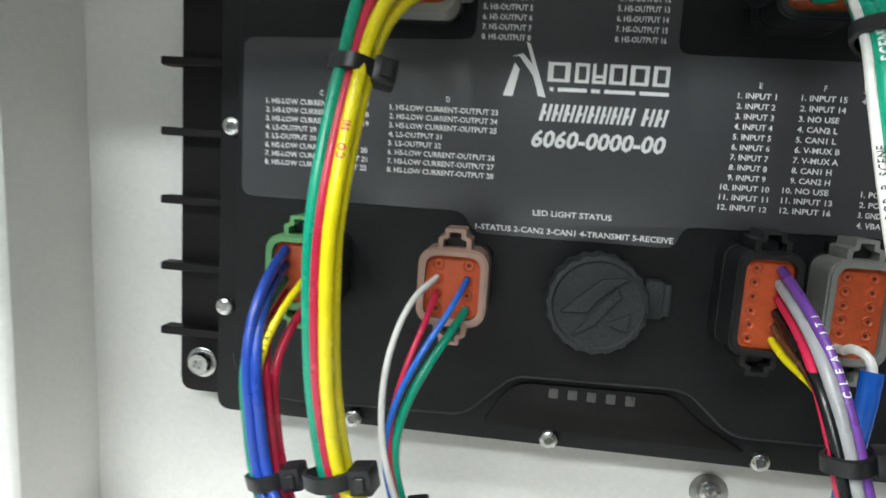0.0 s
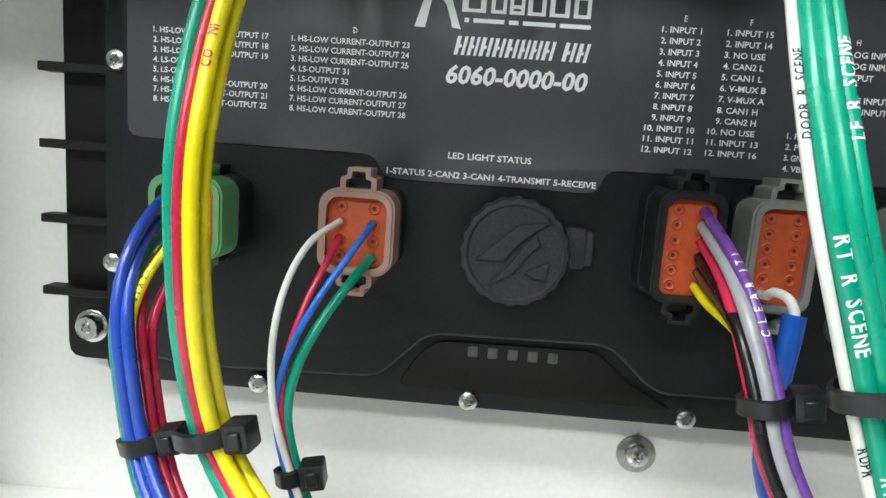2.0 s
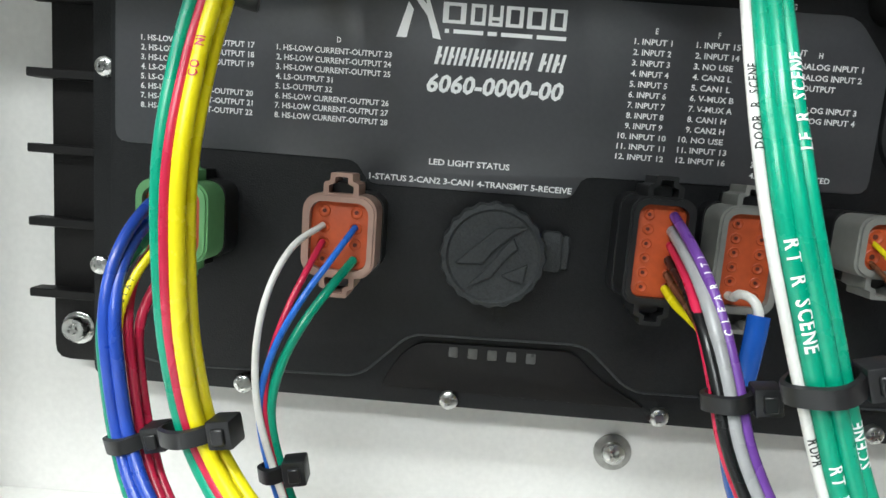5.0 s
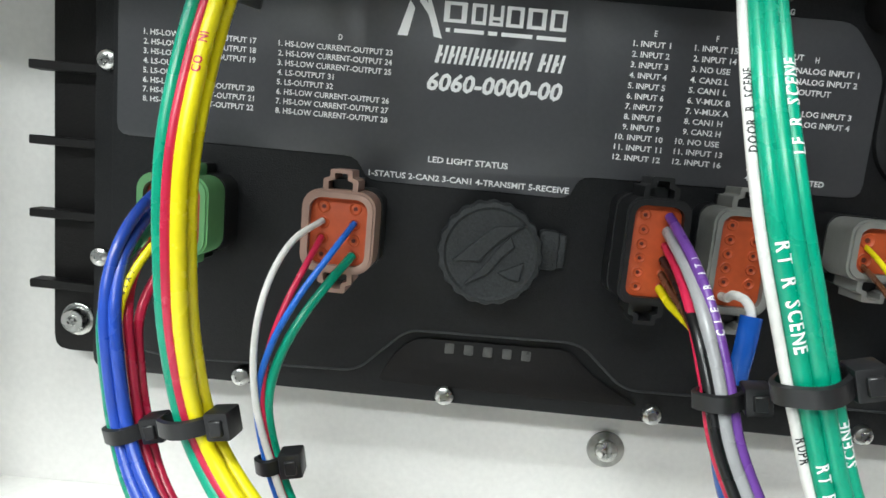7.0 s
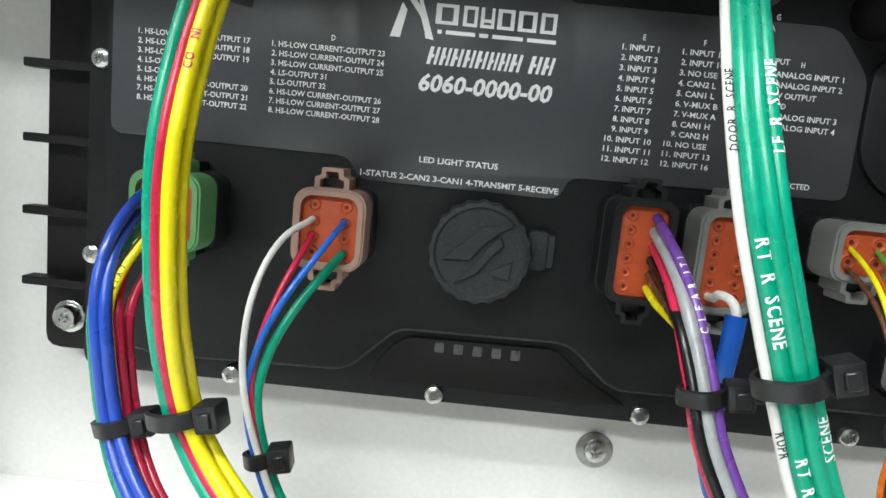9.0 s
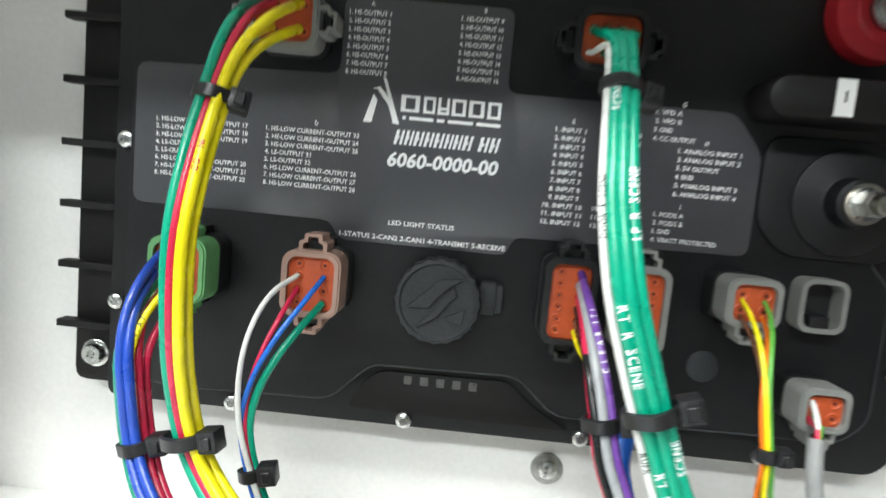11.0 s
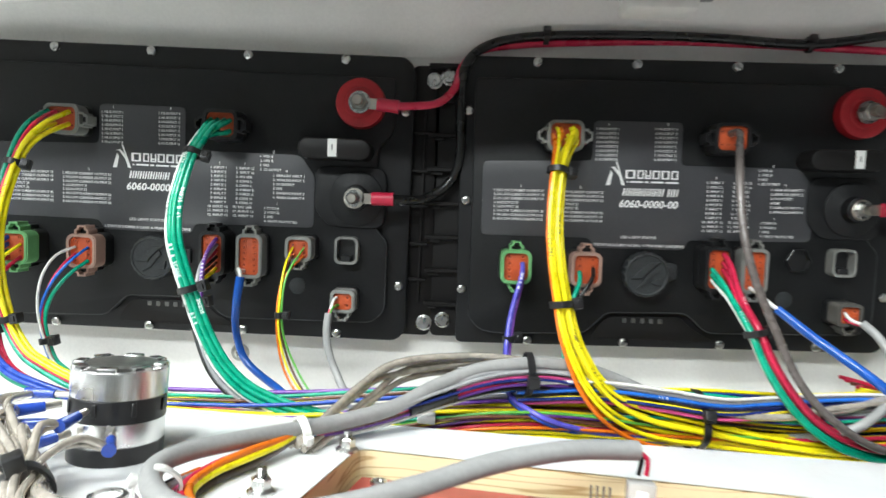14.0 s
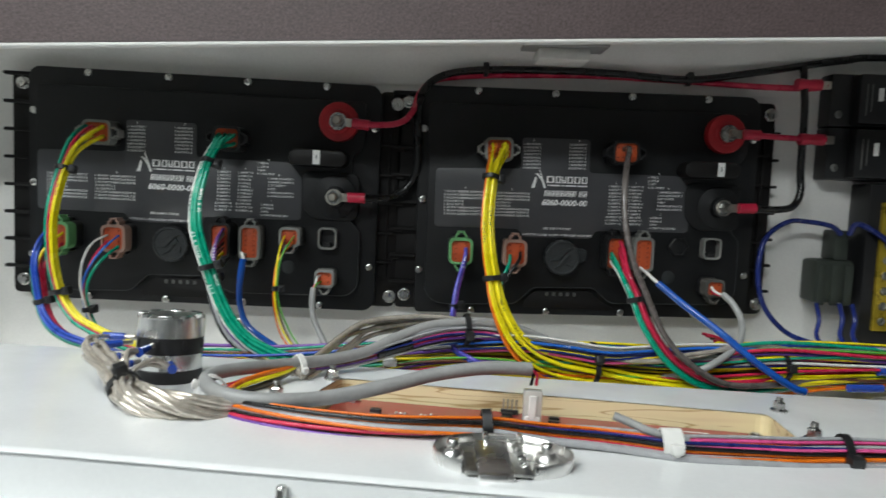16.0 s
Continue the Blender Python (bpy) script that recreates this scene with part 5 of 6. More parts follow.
# loose ends and splices in the harness
stubs = thing("wire_stubs", None, "short red wire ends with yellow tape sticking out of the harness", "wire")
for k in range(4):
    wire(stubs, "stub", [(0.5895 + 0.003 * k, -0.0580 - 0.002 * k, -0.0050 - 0.0018 * k), (0.6050, -0.0590, -0.0085 - 0.0008 * k), (0.6250, -0.0620, -0.0140), (0.6500, -0.0680, -0.0200)], 0.0013, WIRE[("red", "crimson", "brown", "red")[k]])
wire(stubs, "tape", [(0.5990, -0.0625, -0.0140), (0.6080, -0.0640, -0.0150), (0.6200, -0.0660, -0.0180)], 0.0034, WIRE["yellow"], "yellow tape", sides=8)
for a, b in (((0.7350, -0.0900, -0.0280), (0.7640, -0.0890, -0.0310)), ((0.7050, -0.0960, -0.0420), (0.7360, -0.0950, -0.0420))):
    sp = thing("butt_splice", None, "blue crimp butt splice on a harness lead", "splice", "blue splices")
    wire(sp, "sleeve", [a, tuple(Vector(a).lerp(Vector(b), 0.5)), b], 0.0036, BLUE_TERM, sides=12)
tail = thing("cable_tail", None, "grey cut cable end lying on the front harness", "cable")
wire(tail, "jacket", [(0.4340, -0.2960, 0.0010), (0.4420, -0.2990, -0.0015), (0.4520, -0.3040, -0.0045), (0.4700, -0.3080, -0.0070)], 0.0023, GREY_JACKET)
# ---- clear speaker cable and the round socket ----
clear = thing("speaker_cable", None, "twisted bundle of clear-jacketed copper speaker cable", "cable")
TW = [(0.2420, -0.2690, -0.0062), (0.2230, -0.2825, -0.0042), (0.2060, -0.2915, -0.0010), (0.1910, -0.2920, 0.0010), (0.1780, -0.2880, 0.0018), (0.1665, -0.2760, 0.0020), (0.1570, -0.2640, 0.0045)]
offs = [(0.0072 * math.cos(k * 0.483 + 0.2), 0.0068 * math.sin(k * 0.483 + 0.2)) for k in range(13)] + [(0.0034, 0.001), (-0.0034, -0.001), (0, 0.0036)]
ends = []
for k, a in enumerate((180, 198, 220, 244, 268, 294, 183, 201, 223, 247, 271, 297, 178, 217, 265, 241)):
    ends.append((0.1608 + 0.0390 * math.cos(radians(a)), -0.2065 + 0.0360 * math.sin(radians(a)), 0.0150 if k % 2 == 0 else 0.0040))
for k, row in enumerate(lanes(TW, offs, twist=4.6, wander=0.0012, seed=31, spread=lambda u: 0.45 + 0.55 * min(1.0, u / 0.4))):
    e = Vector(ends[k % 6])
    last = Vector(row[-1])
    mid = last.lerp(e, 0.5) + Vector((-0.016 + 0.0030 * (k % 6), 0.002 + 0.002 * (k // 6), 0.005 + 0.002 * (k // 6)))
    wire(clear, "strand", row + [tuple(mid), tuple(e)], 0.0017, CLEAR_PVC)
wire(clear, "strand", [(0.2440, -0.1920, -0.0100), (0.2540, -0.1660, -0.0050), (0.2660, -0.1380, 0.0020), (0.2820, -0.1160, 0.0090), (0.3100, -0.1020, 0.0110), (0.3500, -0.0980, 0.0110), (0.4000, -0.0940, 0.0020), (0.4600, -0.0960, -0.0140), (0.5200, -0.0980, -0.0220), (0.5700, -0.0960, -0.0160), (0.6200, -0.0860, -0.0090), (0.7200, -0.0750, -0.0200)], 0.0024, CLEAR_PVC)
for k in range(4):
    d = Vector((0.003 * (k - 1), 0.0028 * (k + 1), -0.0024 * k))
    sway = random.Random(70 + k)
    wire(clear, "strand", [tuple(Vector(p) + d + Vector((0, sway.uniform(-0.002, 0.002), sway.uniform(-0.003, 0.003)))) for p in ((0.2430, -0.1960, -0.0110), (0.2560, -0.1660, -0.0060), (0.2700, -0.1360, 0.0000), (0.2850, -0.1150, 0.0060), (0.3120, -0.1020, 0.0080), (0.3480, -0.0990, 0.0085), (0.3950, -0.0950, 0.0000), (0.4600, -0.0990, -0.0160), (0.5200, -0.1010, -0.0200), (0.5700, -0.0990, -0.0130), (0.6300, -0.0900, -0.0080), (0.7000, -0.0800, -0.0200))], 0.0019, CLEAR_PVC)
cable_tie((0.1655, -0.2750, 0.0023), (-0.62, 0.75, 0.1), 0.0092, 0.0085, 20, width=0.0060)

drum = thing("round_socket", panel_pose(0.1608, -0.2065) @ Matrix.Diagonal((0.91, 0.91, 0.985, 1)), "round chrome and black barrel socket standing on the white panel", "socket")
for name, mat, r0, z0, z1, lab in (("lower_ring", BLACK_PL, 0.0228, 0.0, 0.0085, "black plastic base ring"), ("chrome_collar", SATIN_CHROME, 0.0226, 0.0085, 0.0195, "polished chrome collar"),
                                   ("middle_ring", BLACK_PL, 0.0229, 0.0195, 0.0300, "black plastic ring"), ("chrome_cap", SATIN_CHROME, 0.0230, 0.0300, 0.0430, "polished chrome cap")):
    bm = bmesh.new()
    lathe(bm, [(0.0, z0), (r0, z0), (r0, z1 - 0.0006), (r0 - 0.0006, z1), (0.0195 if name == "chrome_cap" else 0, z1)] + ([(0.0185, z1 - 0.0025), (0, z1 - 0.0025)] if name == "chrome_cap" else []), 48, UP)
    part(name, bm, mat, drum, lab)
for k in range(8):
    bm = bmesh.new()
    box(bm, 0.0165, 0.0226, -0.0046, 0.0046, 0.0405, 0.0448, 0.0009, 2, pose(0, 0, 0, 0, 0, 45 * k + 10))
    part("castle_tooth", bm, SATIN_CHROME, drum)
bm = bmesh.new()
lathe(bm, [(0.0, 0.0404), (0.0178, 0.0404), (0.0178, 0.0438), (0.0172, 0.0442), (0, 0.0442)], 40, UP)
part("cap_disc", bm, STEEL_DARK, drum)
for k in range(8):
    bm = bmesh.new()
    box(bm, 0.0225, 0.0238, -0.0012, 0.0012, 0.0225, 0.0285, 0.0003, 1, pose(0, 0, 0, 0, 0, 45 * k))
    part("contact_lug", bm, BLACK_PL, drum)
for k, e in enumerate(ends[:6]):
    v = Vector(e)
    out = Vector((v.x - 0.1608, v.y + 0.2065, 0)).normalized()
    tip = Vector((0.1608, -0.2065, v.z)) + out * 0.0212
    term = thing("spade_terminal", None, "blue insulated crimp terminal on a clear lead", "terminal", "blue crimp terminals")
    bm = bmesh.new()
    back = v + (v - tip).normalized() * 0.003
    tube(bm, spline([tuple(back), tuple(v.lerp(tip, 0.25)), tuple(v.lerp(tip, 0.62))], 0.002), lambda u: 0.0029 - 0.0007 * u, 14)
    part("sleeve", bm, BLUE_TERM, term)
    bm = bmesh.new()
    tube(bm, [v.lerp(tip, 0.5), v.lerp(tip, 1.0)], 0.0016, 8)
    part("blade", bm, TIN, term)

# ---- hardware on the door panel ----
def stud(x, y, h=0.010, label="zinc-plated stud with flange nut on the white panel", r=0.0058, lean=0):
    ob = thing("flange_nut", panel_pose(x, y, 0.0, lean), label, "nut", "flange nuts")
    bm = bmesh.new()
    lathe(bm, [(0, 0.0), (r, 0.0), (r, 0.0012), (r * 0.8, 0.0022), (0, 0.0022)], 24, UP)
    part("flange", bm, STEEL, ob)
    bm = bmesh.new()
    lathe(bm, [(r * 0.74, 0.002), (r * 0.74, 0.0062), (r * 0.62, 0.0070), (0, 0.0070)], 6, UP)
    part("hex_nut", bm, STEEL, ob, smooth=False)
    bm = bmesh.new()
    prof = [(0.0021, 0.0068)]
    z = 0.0068
    while z < h:
        prof += [(0.0023, z + 0.0004), (0.0019, z + 0.0008)]
        z += 0.0008
    lathe(bm, prof + [(0, z)], 14, UP)
    part("threaded_stud", bm, STEEL, ob)
    return ob


stud(0.2405, -0.2400, 0.0105)
stud(0.2660, -0.1795, 0.0095)
stud(0.5840, -0.1960, 0.0100)
stud(0.5650, -0.2650, 0.0105)
edge = stud(0.2725, -0.3650, 0.0075, "small zinc stud on the lower step of the panel", 0.0034)
edge.location.z -= 0.0125
bm = bmesh.new()
lathe(bm, [(0.0074, -0.001), (0.0074, 0.0008), (0.0055, 0.0012), (0.0052, -0.0006), (0, -0.0006)], 28, UP)
hole = part("washer", bm, STEEL, None, "flat steel washer set in the white panel")
hole.matrix_world = panel_pose(0.1840, -0.2540)
tagged(hole, category="washer")

mount = thing("tie_mount", panel_pose(0.3040, -0.1170), "white nylon tie mount on the panel's rear edge", "tie mount")
bm = bmesh.new()
box(bm, -0.0055, 0.0055, -0.0055, 0.0055, 0.0, 0.0055, 0.0010)
part("mount_base", bm, NYLON_WHITE, mount)
bm = bmesh.new()
box(bm, -0.0028, 0.0028, 0.001, 0.0035, 0.0, 0.0165, 0.0008)
part("mount_strap", bm, NYLON_WHITE, mount)

latch = thing("paddle_latch", panel_pose(0.3700, -0.3330, 0.0, 0), "polished chrome paddle latch back with bolts on the panel", "latch")
bm = bmesh.new()
n = 56
def ell(k, s, z):
    a = 2 * math.pi * k / n
    return (0.0345 * s * math.cos(a), 0.0250 * s * math.sin(a), z)
def notched(k):
    """True where the front rim is cut away for the paddle."""
    x, y, _ = ell(k + 0.5, 1.0, 0.0)
    return y < 0 and -0.0200 < x < 0.0115
rings = [[bm.verts.new(ell(k, s, z)) for k in range(n)] for s, z in ((0.965, 0.0), (0.98, 0.0052), (0.965, 0.0062), (0.945, 0.0057), (0.92, 0.0022), (0.62, 0.0010))]
for q, (r0, r1) in enumerate(zip(rings, rings[1:])):
    for k in range(n):
        if q < 4 and notched(k):
            continue
        bm.faces.new((r0[k], r0[(k + 1) % n], r1[(k + 1) % n], r1[k]))
bm.faces.new(rings[-1])
part("dish", bm, CHROME, latch)
bm = bmesh.new()
box(bm, -0.0140, 0.0022, -0.0262, 0.0075, 0.0030, 0.0058, 0.0009, 3, pose(0, 0, 0.0010, 9, 0, 0))
box(bm, -0.0136, 0.0018, -0.0268, -0.0240, -0.0035, 0.0030, 0.0008, 2)
part("paddle", bm, CHROME, latch)
bm = bmesh.new()
box(bm, -0.0195, -0.0142, -0.0235, 0.0020, 0.0012, 0.0032, 0.0006)
box(bm, 0.0022, 0.0112, -0.0235, 0.0060, 0.0012, 0.0028, 0.0006)
part("guide_plate", bm, STEEL_DARK, latch)
for y, r in ((0.0078, 0.0012), (0.0112, 0.0014)):
    bm = bmesh.new()
    tube(bm, [Vector((x, y, 0.0086)) for x in (-0.0085, -0.0060, 0.0060, 0.0078)], r, 12)
    part("pivot_pin", bm, CHROME, latch)
bm = bmesh.new()
box(bm, -0.0090, -0.0066, 0.0050, 0.0135, 0.0010, 0.0104, 0.0007)
box(bm, 0.0082, 0.0104, 0.0050, 0.0135, 0.0010, 0.0104, 0.0007)
part("pivot_block", bm, CHROME, latch)
bm = bmesh.new()
tube(bm, [Vector((0.0062 + 0.0016 * math.cos(k * 0.75), 0.0062 - 0.00030 * k, 0.0066 + 0.0016 * math.sin(k * 0.75))) for k in range(96)], 0.00042, 6)
part("coil_spring", bm, STEEL, latch)
for x in (-0.0240, 0.0212):
    bm = bmesh.new()
    lathe(bm, [(0.0062, 0.0012), (0.0058, 0.0030), (0.0042, 0.0048), (0.0032, 0.0052), (0.0030, 0.0082), (0.0024, 0.0092), (0, 0.0096)], 20, Matrix.Translation((x, 0.0015, 0)) @ UP)
    part("stud_boss", bm, CHROME, latch)

# ---- circuit board in the cut-out ----
D = -0.0135
board = thing("circuit_board", None, "red printed circuit board recessed in the wooden cut-out", "circuit board")
quad = [(0.2740, -0.1790), (0.5640, -0.2105), (0.5460, -0.2880), (0.2570, -0.2620)]
bm = bmesh.new()
vs = [bm.verts.new(on_panel(x, y, h)) for h in (D - 0.0018, D) for x, y in quad]
for q in ((0, 1, 2, 3), (4, 5, 6, 7), (0, 1, 5, 4), (1, 2, 6, 5), (2, 3, 7, 6), (3, 0, 4, 7)):
    bm.faces.new([vs[k] for k in q])
part("substrate", bm, PCB, board, smooth=False)
UX = Vector((0.2950, -0.0325)).normalized()


def on_board(u, v):
    """A place on the board: u along its rear edge, v towards the front."""
    return 0.2750 + UX.x * u - 0.22 * v, -0.1800 + UX.y * u - 0.97 * v


def small_block(name, u, v, w, d, h, mat, z0=0.0, label=""):
    x, y = on_board(u, v)
    ob_m = panel_pose(x, y, D + z0, -6.2)
    b2 = bmesh.new()
    box(b2, -w / 2, w / 2, -d / 2, d / 2, 0, h, min(w, d, h) * 0.12, 1, ob_m)
    return part(name, b2, mat, board, label, smooth=False)


rnd = random.Random(5)
for u in (0.045, 0.062, 0.080, 0.098, 0.163, 0.176, 0.193, 0.215, 0.238, 0.256):
    for k in range(3):
        small_block("resistor", u + 0.003 * k, 0.026 + rnd.uniform(-0.002, 0.002), 0.0014, 0.0024, 0.0008, PAPER)
    small_block("silk_mark", u + rnd.uniform(-0.012, 0.0), 0.032, 0.006, 0.0006, 0.0001, PAPER, 0.0002)
for u, v in ((0.118, 0.012), (0.118, 0.022), (0.150, 0.012), (0.150, 0.022), (0.032, 0.030)):
    small_block("chip", u, v, 0.0072, 0.0046, 0.0030, CHIP, label="black chip")
    for s in (-1, 1):
        small_block("solder_row", u, v + s * 0.0030, 0.0064, 0.0010, 0.0007, TIN)
for u in (0.212, 0.245):
    small_block("light_slot", u, 0.0095, 0.0165, 0.0012, 0.0004, PAPER, label="white light slot")
small_block("pin_header", 0.119, 0.004, 0.0125, 0.0028, 0.0032, CHIP, label="black pin header")
for k in range(4):
    small_block("header_pin", 0.1145 + 0.0030 * k, 0.004, 0.0009, 0.0009, 0.0105, STEEL_DARK)
for u, v in ((0.010, 0.006), (0.285, 0.006)):
    x, y = on_board(u, v)
    bm = bmesh.new()
    lathe(bm, [(0.0045, 0.0), (0.0045, 0.0015), (0.0030, 0.0022), (0.0028, 0.0010), (0, 0.0010)], 20, panel_pose(x, y, D) @ UP)
    part("board_screw", bm, STEEL, board, "flat steel screw")
plug = thing("power_plug", panel_pose(0.4030, -0.2245, 0.0, -6), "clear white plug standing in the circuit board", "plug")
bm = bmesh.new()
box(bm, -0.0060, 0.0060, -0.0038, 0.0038, D + 0.0005, 0.0110, 0.0009)
part("plug_body", bm, CLEAR_PL, plug)
bm = bmesh.new()
box(bm, -0.0025, 0.0025, -0.0052, -0.0036, D + 0.006, 0.0080, 0.0005, 1)
box(bm, -0.0050, 0.0050, -0.0048, 0.0044, D + 0.0004, D + 0.0080, 0.0006, 1)
part("plug_clip", bm, NYLON_WHITE, plug)

# ---- power cables and lugs ----
def ring_lug(centre, direction, sleeve, label, cable=None):
    lug = thing("ring_terminal", None, label, "terminal", "ring terminals")
    c, d = Vector(centre), Vector(direction).normalized()
    q = Vector((1, 0, 0)).rotation_difference(d).to_matrix().to_4x4()
    m = Matrix.Translation(c) @ q
    bm = bmesh.new()
    lathe(bm, [(0.0045, 0.0), (0.0078, 0.0), (0.0078, 0.0016), (0.0045, 0.0016), (0.0045, 0.0)], 28, m)
    box(bm, 0.006, 0.0150, -0.0016, 0.0, -0.0040, 0.0040, 0.0004, 1, m)
    part("ring", bm, TIN, lug, "tinned copper ring")
    bm = bmesh.new()
    tube(bm, [m @ Vector((x, -0.0022, 0)) for x in (0.0135, 0.0165, 0.0230, 0.0300)], lambda u: 0.0050 + 0.0004 * math.sin(9 * u), 16)
    part("sleeve", bm, sleeve, lug, "crimson vinyl sleeve")
    return m


def stud_nut(m, x, z, y, r=0.0068):
    ob = thing("terminal_nut", m @ pose(x, y, z), "steel nut and washer on a threaded terminal stud", "nut", "terminal nuts")
    bm = bmesh.new()
    lathe(bm, [(0, 0), (r * 1.22, 0), (r * 1.22, 0.0012), (0, 0.0012)], 24)
    part("washer", bm, STEEL, ob)
    bm = bmesh.new()
    lathe(bm, [(r, 0.0012), (r, 0.0060), (r * 0.86, 0.0070), (0, 0.0070)], 6)
    part("hex_nut", bm, STEEL_DARK, ob, smooth=False)
    bm = bmesh.new()
    lathe(bm, [(0.0038, 0.006), (0.0038, 0.0120), (0.0032, 0.0128), (0, 0.0128)], 18)
    part("stud", bm, TIN, ob)


for m in (M1, M2):
    stud_nut(m, POS[0], POS[1], -0.0165)
    stud_nut(m, NEG[0], NEG[1], -0.0205, 0.0052)
p1, n1 = M1 @ Vector((POS[0], -0.0150, POS[1])), M1 @ Vector((NEG[0], -0.0188, NEG[1]))
p2, n2 = M2 @ Vector((POS[0], -0.0150, POS[1])), M2 @ Vector((NEG[0], -0.0188, NEG[1]))
ring_lug(p1, (1, 0, -0.10), PINK_SLEEVE, "tinned ring lug with crimson sleeve on a red cable")
ring_lug(n1, (1, 0, 0.0), PINK_SLEEVE, "tinned ring lug with crimson sleeve on a black cable")
ring_lug(p2, (1, 0, -0.02), PINK_SLEEVE, "tinned ring lug with crimson sleeve on a red cable")
ring_lug(n2, (1, 0, 0.02), PINK_SLEEVE, "tinned ring lug with crimson sleeve on a black cable")

red = thing("power_cable", None, "red battery cable bending up behind a black one", "cable", "power cables")
wire(red, "cable", [tuple(p1 + Vector((0.024, -0.002, -0.002))), (0.2810, -0.0180, 0.1790), (0.3020, -0.0160, 0.1820), (0.3140, -0.0080, 0.1940), (0.3200, 0.0030, 0.2130), (0.3330, 0.0110, 0.2270), (0.3600, 0.0150, 0.2330), (0.4080, 0.0165, 0.2365), (0.4940, 0.0165, 0.2390), (0.5920, 0.0160, 0.2370), (0.6590, 0.0120, 0.2340), (0.7100, 0.0060, 0.2330), (0.7240, -0.0020, 0.2350)], 0.0030, WIRE["crimson"])
blk = thing("power_cable", None, "black battery cable running over the modules", "cable", "power cables")
wire(blk, "cable", [tuple(n1 + Vector((0.024, -0.002, 0.0))), (0.2920, -0.0050, 0.1100), (0.3120, 0.0020, 0.1230), (0.3200, 0.0000, 0.1450), (0.3195, -0.0040, 0.1900), (0.3240, 0.0000, 0.2160), (0.3440, 0.0100, 0.2330), (0.3850, 0.0120, 0.2400), (0.4640, 0.0120, 0.2420), (0.5210, 0.0120, 0.2410), (0.5890, 0.0110, 0.2380), (0.6510, 0.0110, 0.2465), (0.7050, 0.0110, 0.2560), (0.7480, 0.0110, 0.2630), (0.7860, 0.0110, 0.2670), (0.9500, 0.0110, 0.2680), (1.2000, 0.0110, 0.2680)], 0.0037, WIRE["black"])
for x, z in ((0.385, 0.2395), (0.589, 0.2378)):
    cable_tie((x, 0.0125, z), (1, 0, 0), 0.0048, 0.0042, 60, hs=0.8)
blk2 = thing("power_cable", None, "black battery cable dropping beside the fuse holders", "cable", "power cables")
wire(blk2, "cable", [tuple(n2 + Vector((0.024, -0.002, 0.0))), (0.6830, -0.0080, 0.1115), (0.6980, -0.0040, 0.1160), (0.7045, -0.0020, 0.1300), (0.7040, 0.0000, 0.1520), (0.6995, -0.0060, 0.2080), (0.7000, 0.0000, 0.2380), (0.7040, 0.0090, 0.2540)], 0.0036, WIRE["black"])
red2 = thing("power_cable", None, "short red battery cable between module and fuse holder", "cable", "power cables")
wire(red2, "cable", [tuple(p2 + Vector((0.024, -0.002, 0.0))), (0.6600, -0.0150, 0.1820), (0.6850, -0.0110, 0.1815), (0.7210, -0.0090, 0.1810)], 0.0029, WIRE["crimson"])
for y, z, x in ((-0.0020, 0.2350, 0.7180), (-0.0090, 0.1810, 0.7210)):
    lug = thing("ring_terminal", None, "crimson sleeved lug at a fuse holder", "terminal", "ring terminals")
    bm = bmesh.new()
    tube(bm, [Vector((x - 0.027 + 0.006 * k, y - 0.001, z)) for k in range(5)], lambda u: 0.0054 + 0.0005 * math.sin(9 * u), 16)
    part("sleeve", bm, PINK_SLEEVE, lug)
    bm = bmesh.new()
    box(bm, x - 0.004, x + 0.008, y - 0.002, y, z - 0.004, z + 0.004, 0.0005, 1)
    part("ring", bm, TIN, lug)

# ---- fuse holders, relay and terminal strip past the modules ----
for k, z0 in enumerate((0.1960, 0.1430)):
    fz = thing("fuse_holder", pose(0.708, 0.0218, z0), "black fuse holder block with white sticker", "fuse holder", "fuse holders")
    bm = bmesh.new()
    box(bm, 0.022, 0.165, -0.0200, 0, 0.0, 0.0520, 0.002)
    part("body", bm, BLACK_PL, fz)
    bm = bmesh.new()
    box(bm, 0.042, 0.140, -0.0340, -0.0195, 0.002, 0.0500, 0.002)
    cov = part("cover", bm, NYLON, fz)
    bm = bmesh.new()
    box(bm, 0.0600, 0.0650, -0.0346, -0.0339, 0.024, 0.0365)
    part("sticker", bm, PAPER, cov, "small white sticker", smooth=False)
    bm = bmesh.new()
    for q in range(2):
        box(bm, 0.048 + 0.005 * q, 0.0492 + 0.005 * q, -0.0346, -0.0339, 0.010 + 0.004 * q, 0.0400)
    part("print_bars", bm, LED_OFF, cov, "faint grey print", smooth=False)
    bm = bmesh.new()
    pan_screw(bm, 0.0310, 0.012, 0.0040, -0.0200)
    part("screw", bm, STEEL_DARK, fz)

relay = thing("relay", pose(0.744, 0.0218, 0.052), "dark grey relay in its socket on the wall", "relay")
bm = bmesh.new()
box(bm, -0.018, 0.022, -0.026, 0, -0.034, 0.010, 0.004)
part("relay_body", bm, RELAY_GREY, relay)
for x in (-0.0120, 0.002, 0.0160):
    bm = bmesh.new()
    box(bm, x - 0.0042, x + 0.0042, -0.0280, -0.0255, -0.036, 0.006, 0.001)
    part("rib_panel", bm, RELAY_GREY, relay)
bm = bmesh.new()
box(bm, 0.002, 0.0165, -0.022, 0, 0.010, 0.040, 0.002)
part("relay_neck", bm, RELAY_GREY, relay)
rl = thing("relay_leads", None, "dark blue leads looping round a relay", "wire")
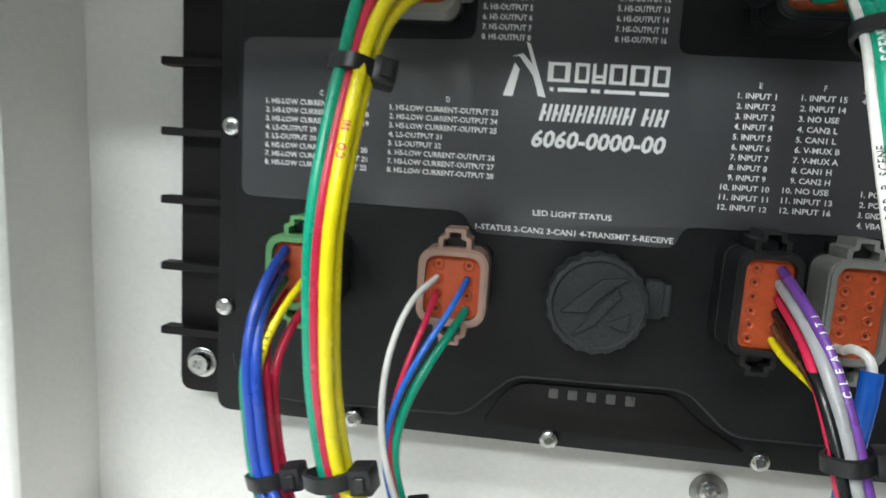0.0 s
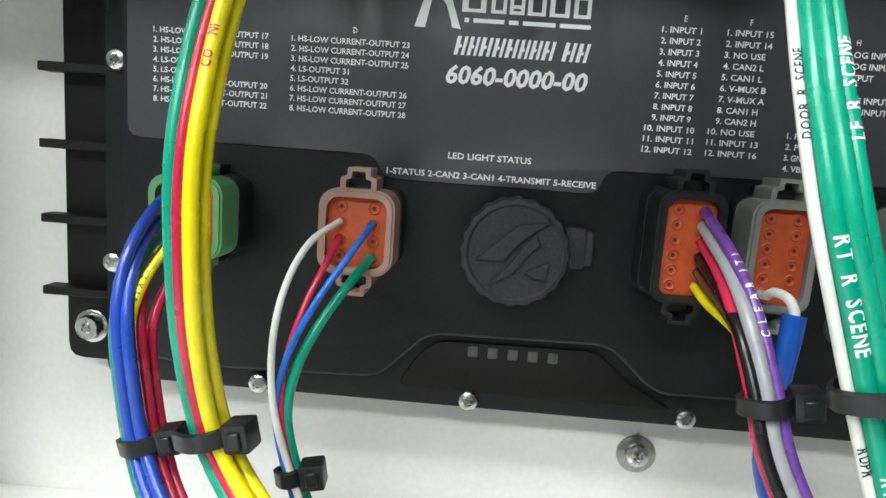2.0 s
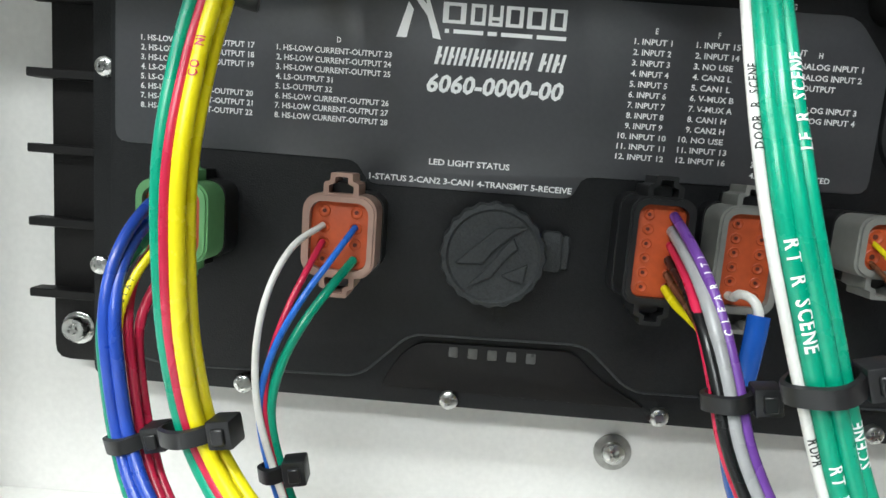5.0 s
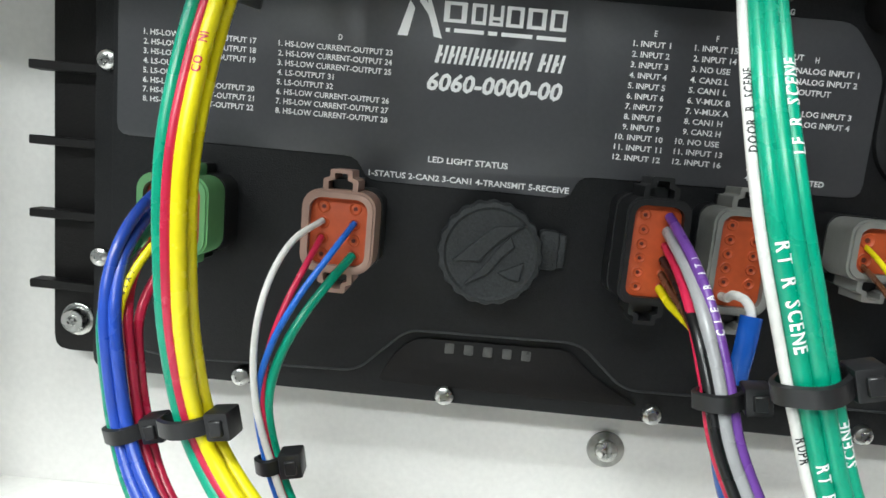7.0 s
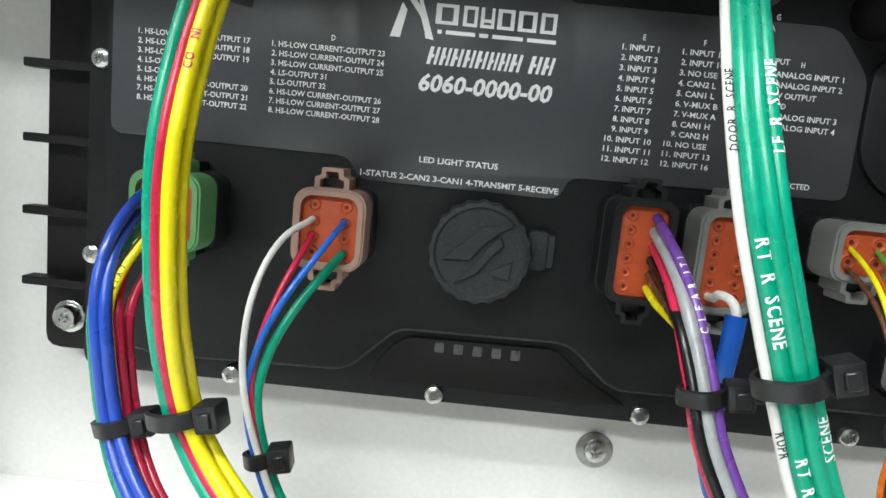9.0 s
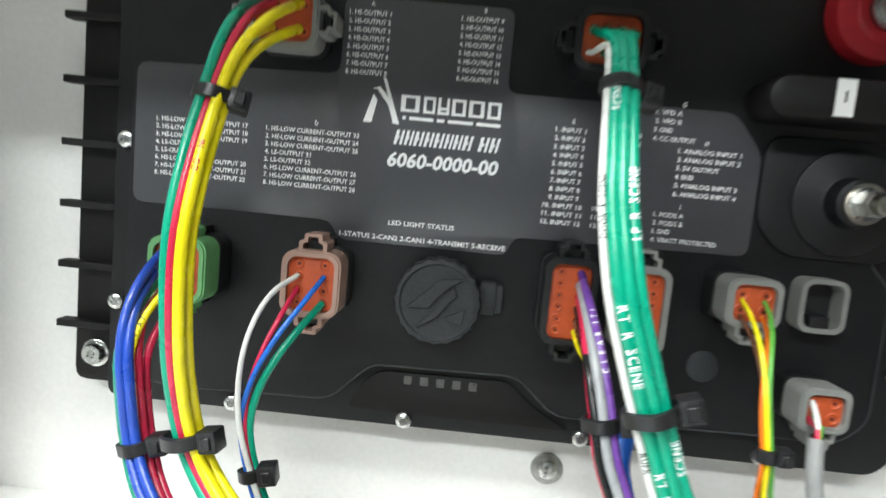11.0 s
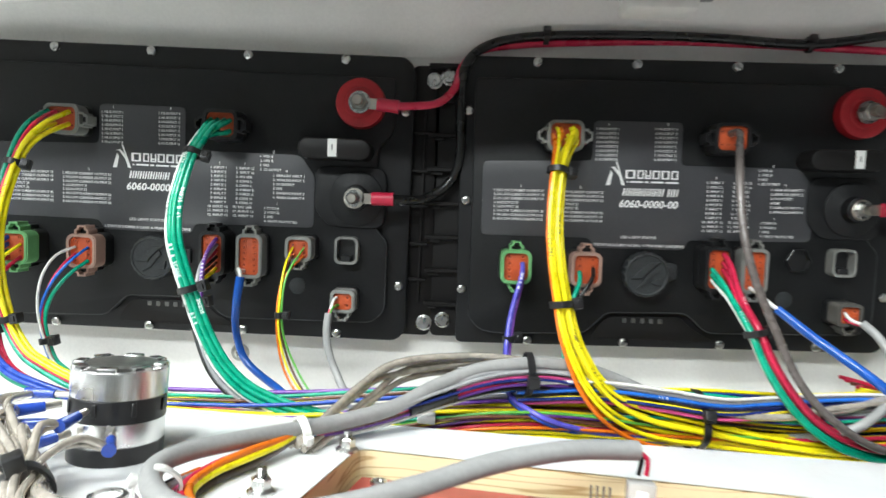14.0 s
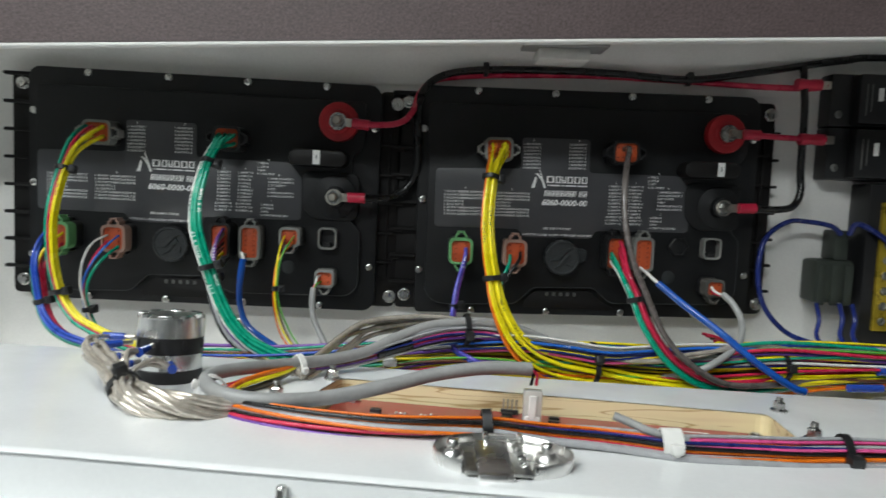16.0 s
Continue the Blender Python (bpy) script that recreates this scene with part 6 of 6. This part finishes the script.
wire(rl, "lead", [(0.749, -0.004, 0.0880), (0.7400, -0.0020, 0.0960), (0.7160, 0.0000, 0.1000), (0.6900, -0.0080, 0.0990), (0.6650, -0.0160, 0.0820), (0.6570, -0.0220, 0.0500), (0.6650, -0.0220, 0.0170), (0.6870, -0.0240, -0.0080), (0.7130, -0.0320, -0.0180), (0.7500, -0.0500, -0.0240)], 0.0025, WIRE["navy"])
wire(rl, "lead", [(0.757, -0.004, 0.0880), (0.7600, -0.0080, 0.0990), (0.7700, -0.0120, 0.0960), (0.7900, -0.0180, 0.0800), (0.8100, -0.0200, 0.0500)], 0.0028, WIRE["navy"])
for x in (0.728, 0.752, 0.765):
    wire(rl, "lead", [(x, -0.006, 0.0180), (x + 0.002, -0.0100, 0.0020), (x - 0.006, -0.0200, -0.0120), (x - 0.010, -0.0400, -0.0220)], 0.0022, WIRE["navy"])

strip = thing("terminal_strip", pose(0.772, 0.0218, -0.010), "black panel with yellow-plated terminal strip and round holes", "terminal strip")
bm = bmesh.new()
box(bm, 0, 0.20, -0.030, 0, -0.030, 0.150, 0.002)
part("panel", bm, BLACK_PL, strip)
bm = bmesh.new()
box(bm, 0.0120, 0.070, -0.0340, -0.0295, 0.002, 0.132, 0.001)
pl = part("plated_strip", bm, BRASS, strip, "yellow-plated metal strip")
for k in range(8):
    for q in range(2):
        bm = bmesh.new()
        lathe(bm, [(0.0042, 0.0335), (0.0042, 0.0350), (0.0028, 0.0356), (0.0024, 0.0346), (0, 0.0346)], 14, Matrix.Translation((0.020 + 0.016 * q, 0, 0.012 + 0.0155 * k)))
        part("strip_screw", bm, STEEL_DARK, pl)

# ---- small things on the walls ----
bolt = thing("wall_screw", pose(0.1400, 0.0219, -0.0230), "steel pan-head screw with washer in the white wall", "screw")
bm = bmesh.new()
lathe(bm, [(0, 0), (0.0075, 0), (0.0075, 0.0010), (0.0062, 0.0013), (0, 0.0013)], 28)
part("washer", bm, STEEL_DARK, bolt)
bm = bmesh.new()
pan_screw(bm, 0, 0, 0.0046, -0.0025)
part("screw_head", bm, STEEL, bolt)

catch = thing("door_catch", None, "pale grey door catch under the top lip", "catch")
bm = bmesh.new()
box(bm, 0.404, 0.471, -0.1205, -0.0930, 0.2310, 0.2342, 0.0006)
part("plate", bm, GREY_JACKET, catch)
bm = bmesh.new()
box(bm, 0.416, 0.458, -0.1120, -0.0850, 0.2215, 0.2312, 0.0025)
part("catch_body", bm, NYLON_WHITE, catch)
for v in catch.children_recursive:
    v.location.z += 0.046 * (0.437 - 0.339)

mic = thing("twisted_cord", None, "black twisted cord hanging across the corner of the compartment", "cord")
cord = [(0.0150, -0.110, 0.2450), (0.0000, -0.1280, 0.2180), (-0.0150, -0.1300, 0.1870), (-0.0330, -0.1300, 0.1590), (-0.0500, -0.1310, 0.1320), (-0.0720, -0.1350, 0.0980), (-0.1050, -0.1400, 0.0500)]
for row in lanes(cord, [(0.0022, 0), (-0.0022, 0)], twist=26.0):
    wire(mic, "strand", row, 0.0029, WIRE["black"], step=0.002)
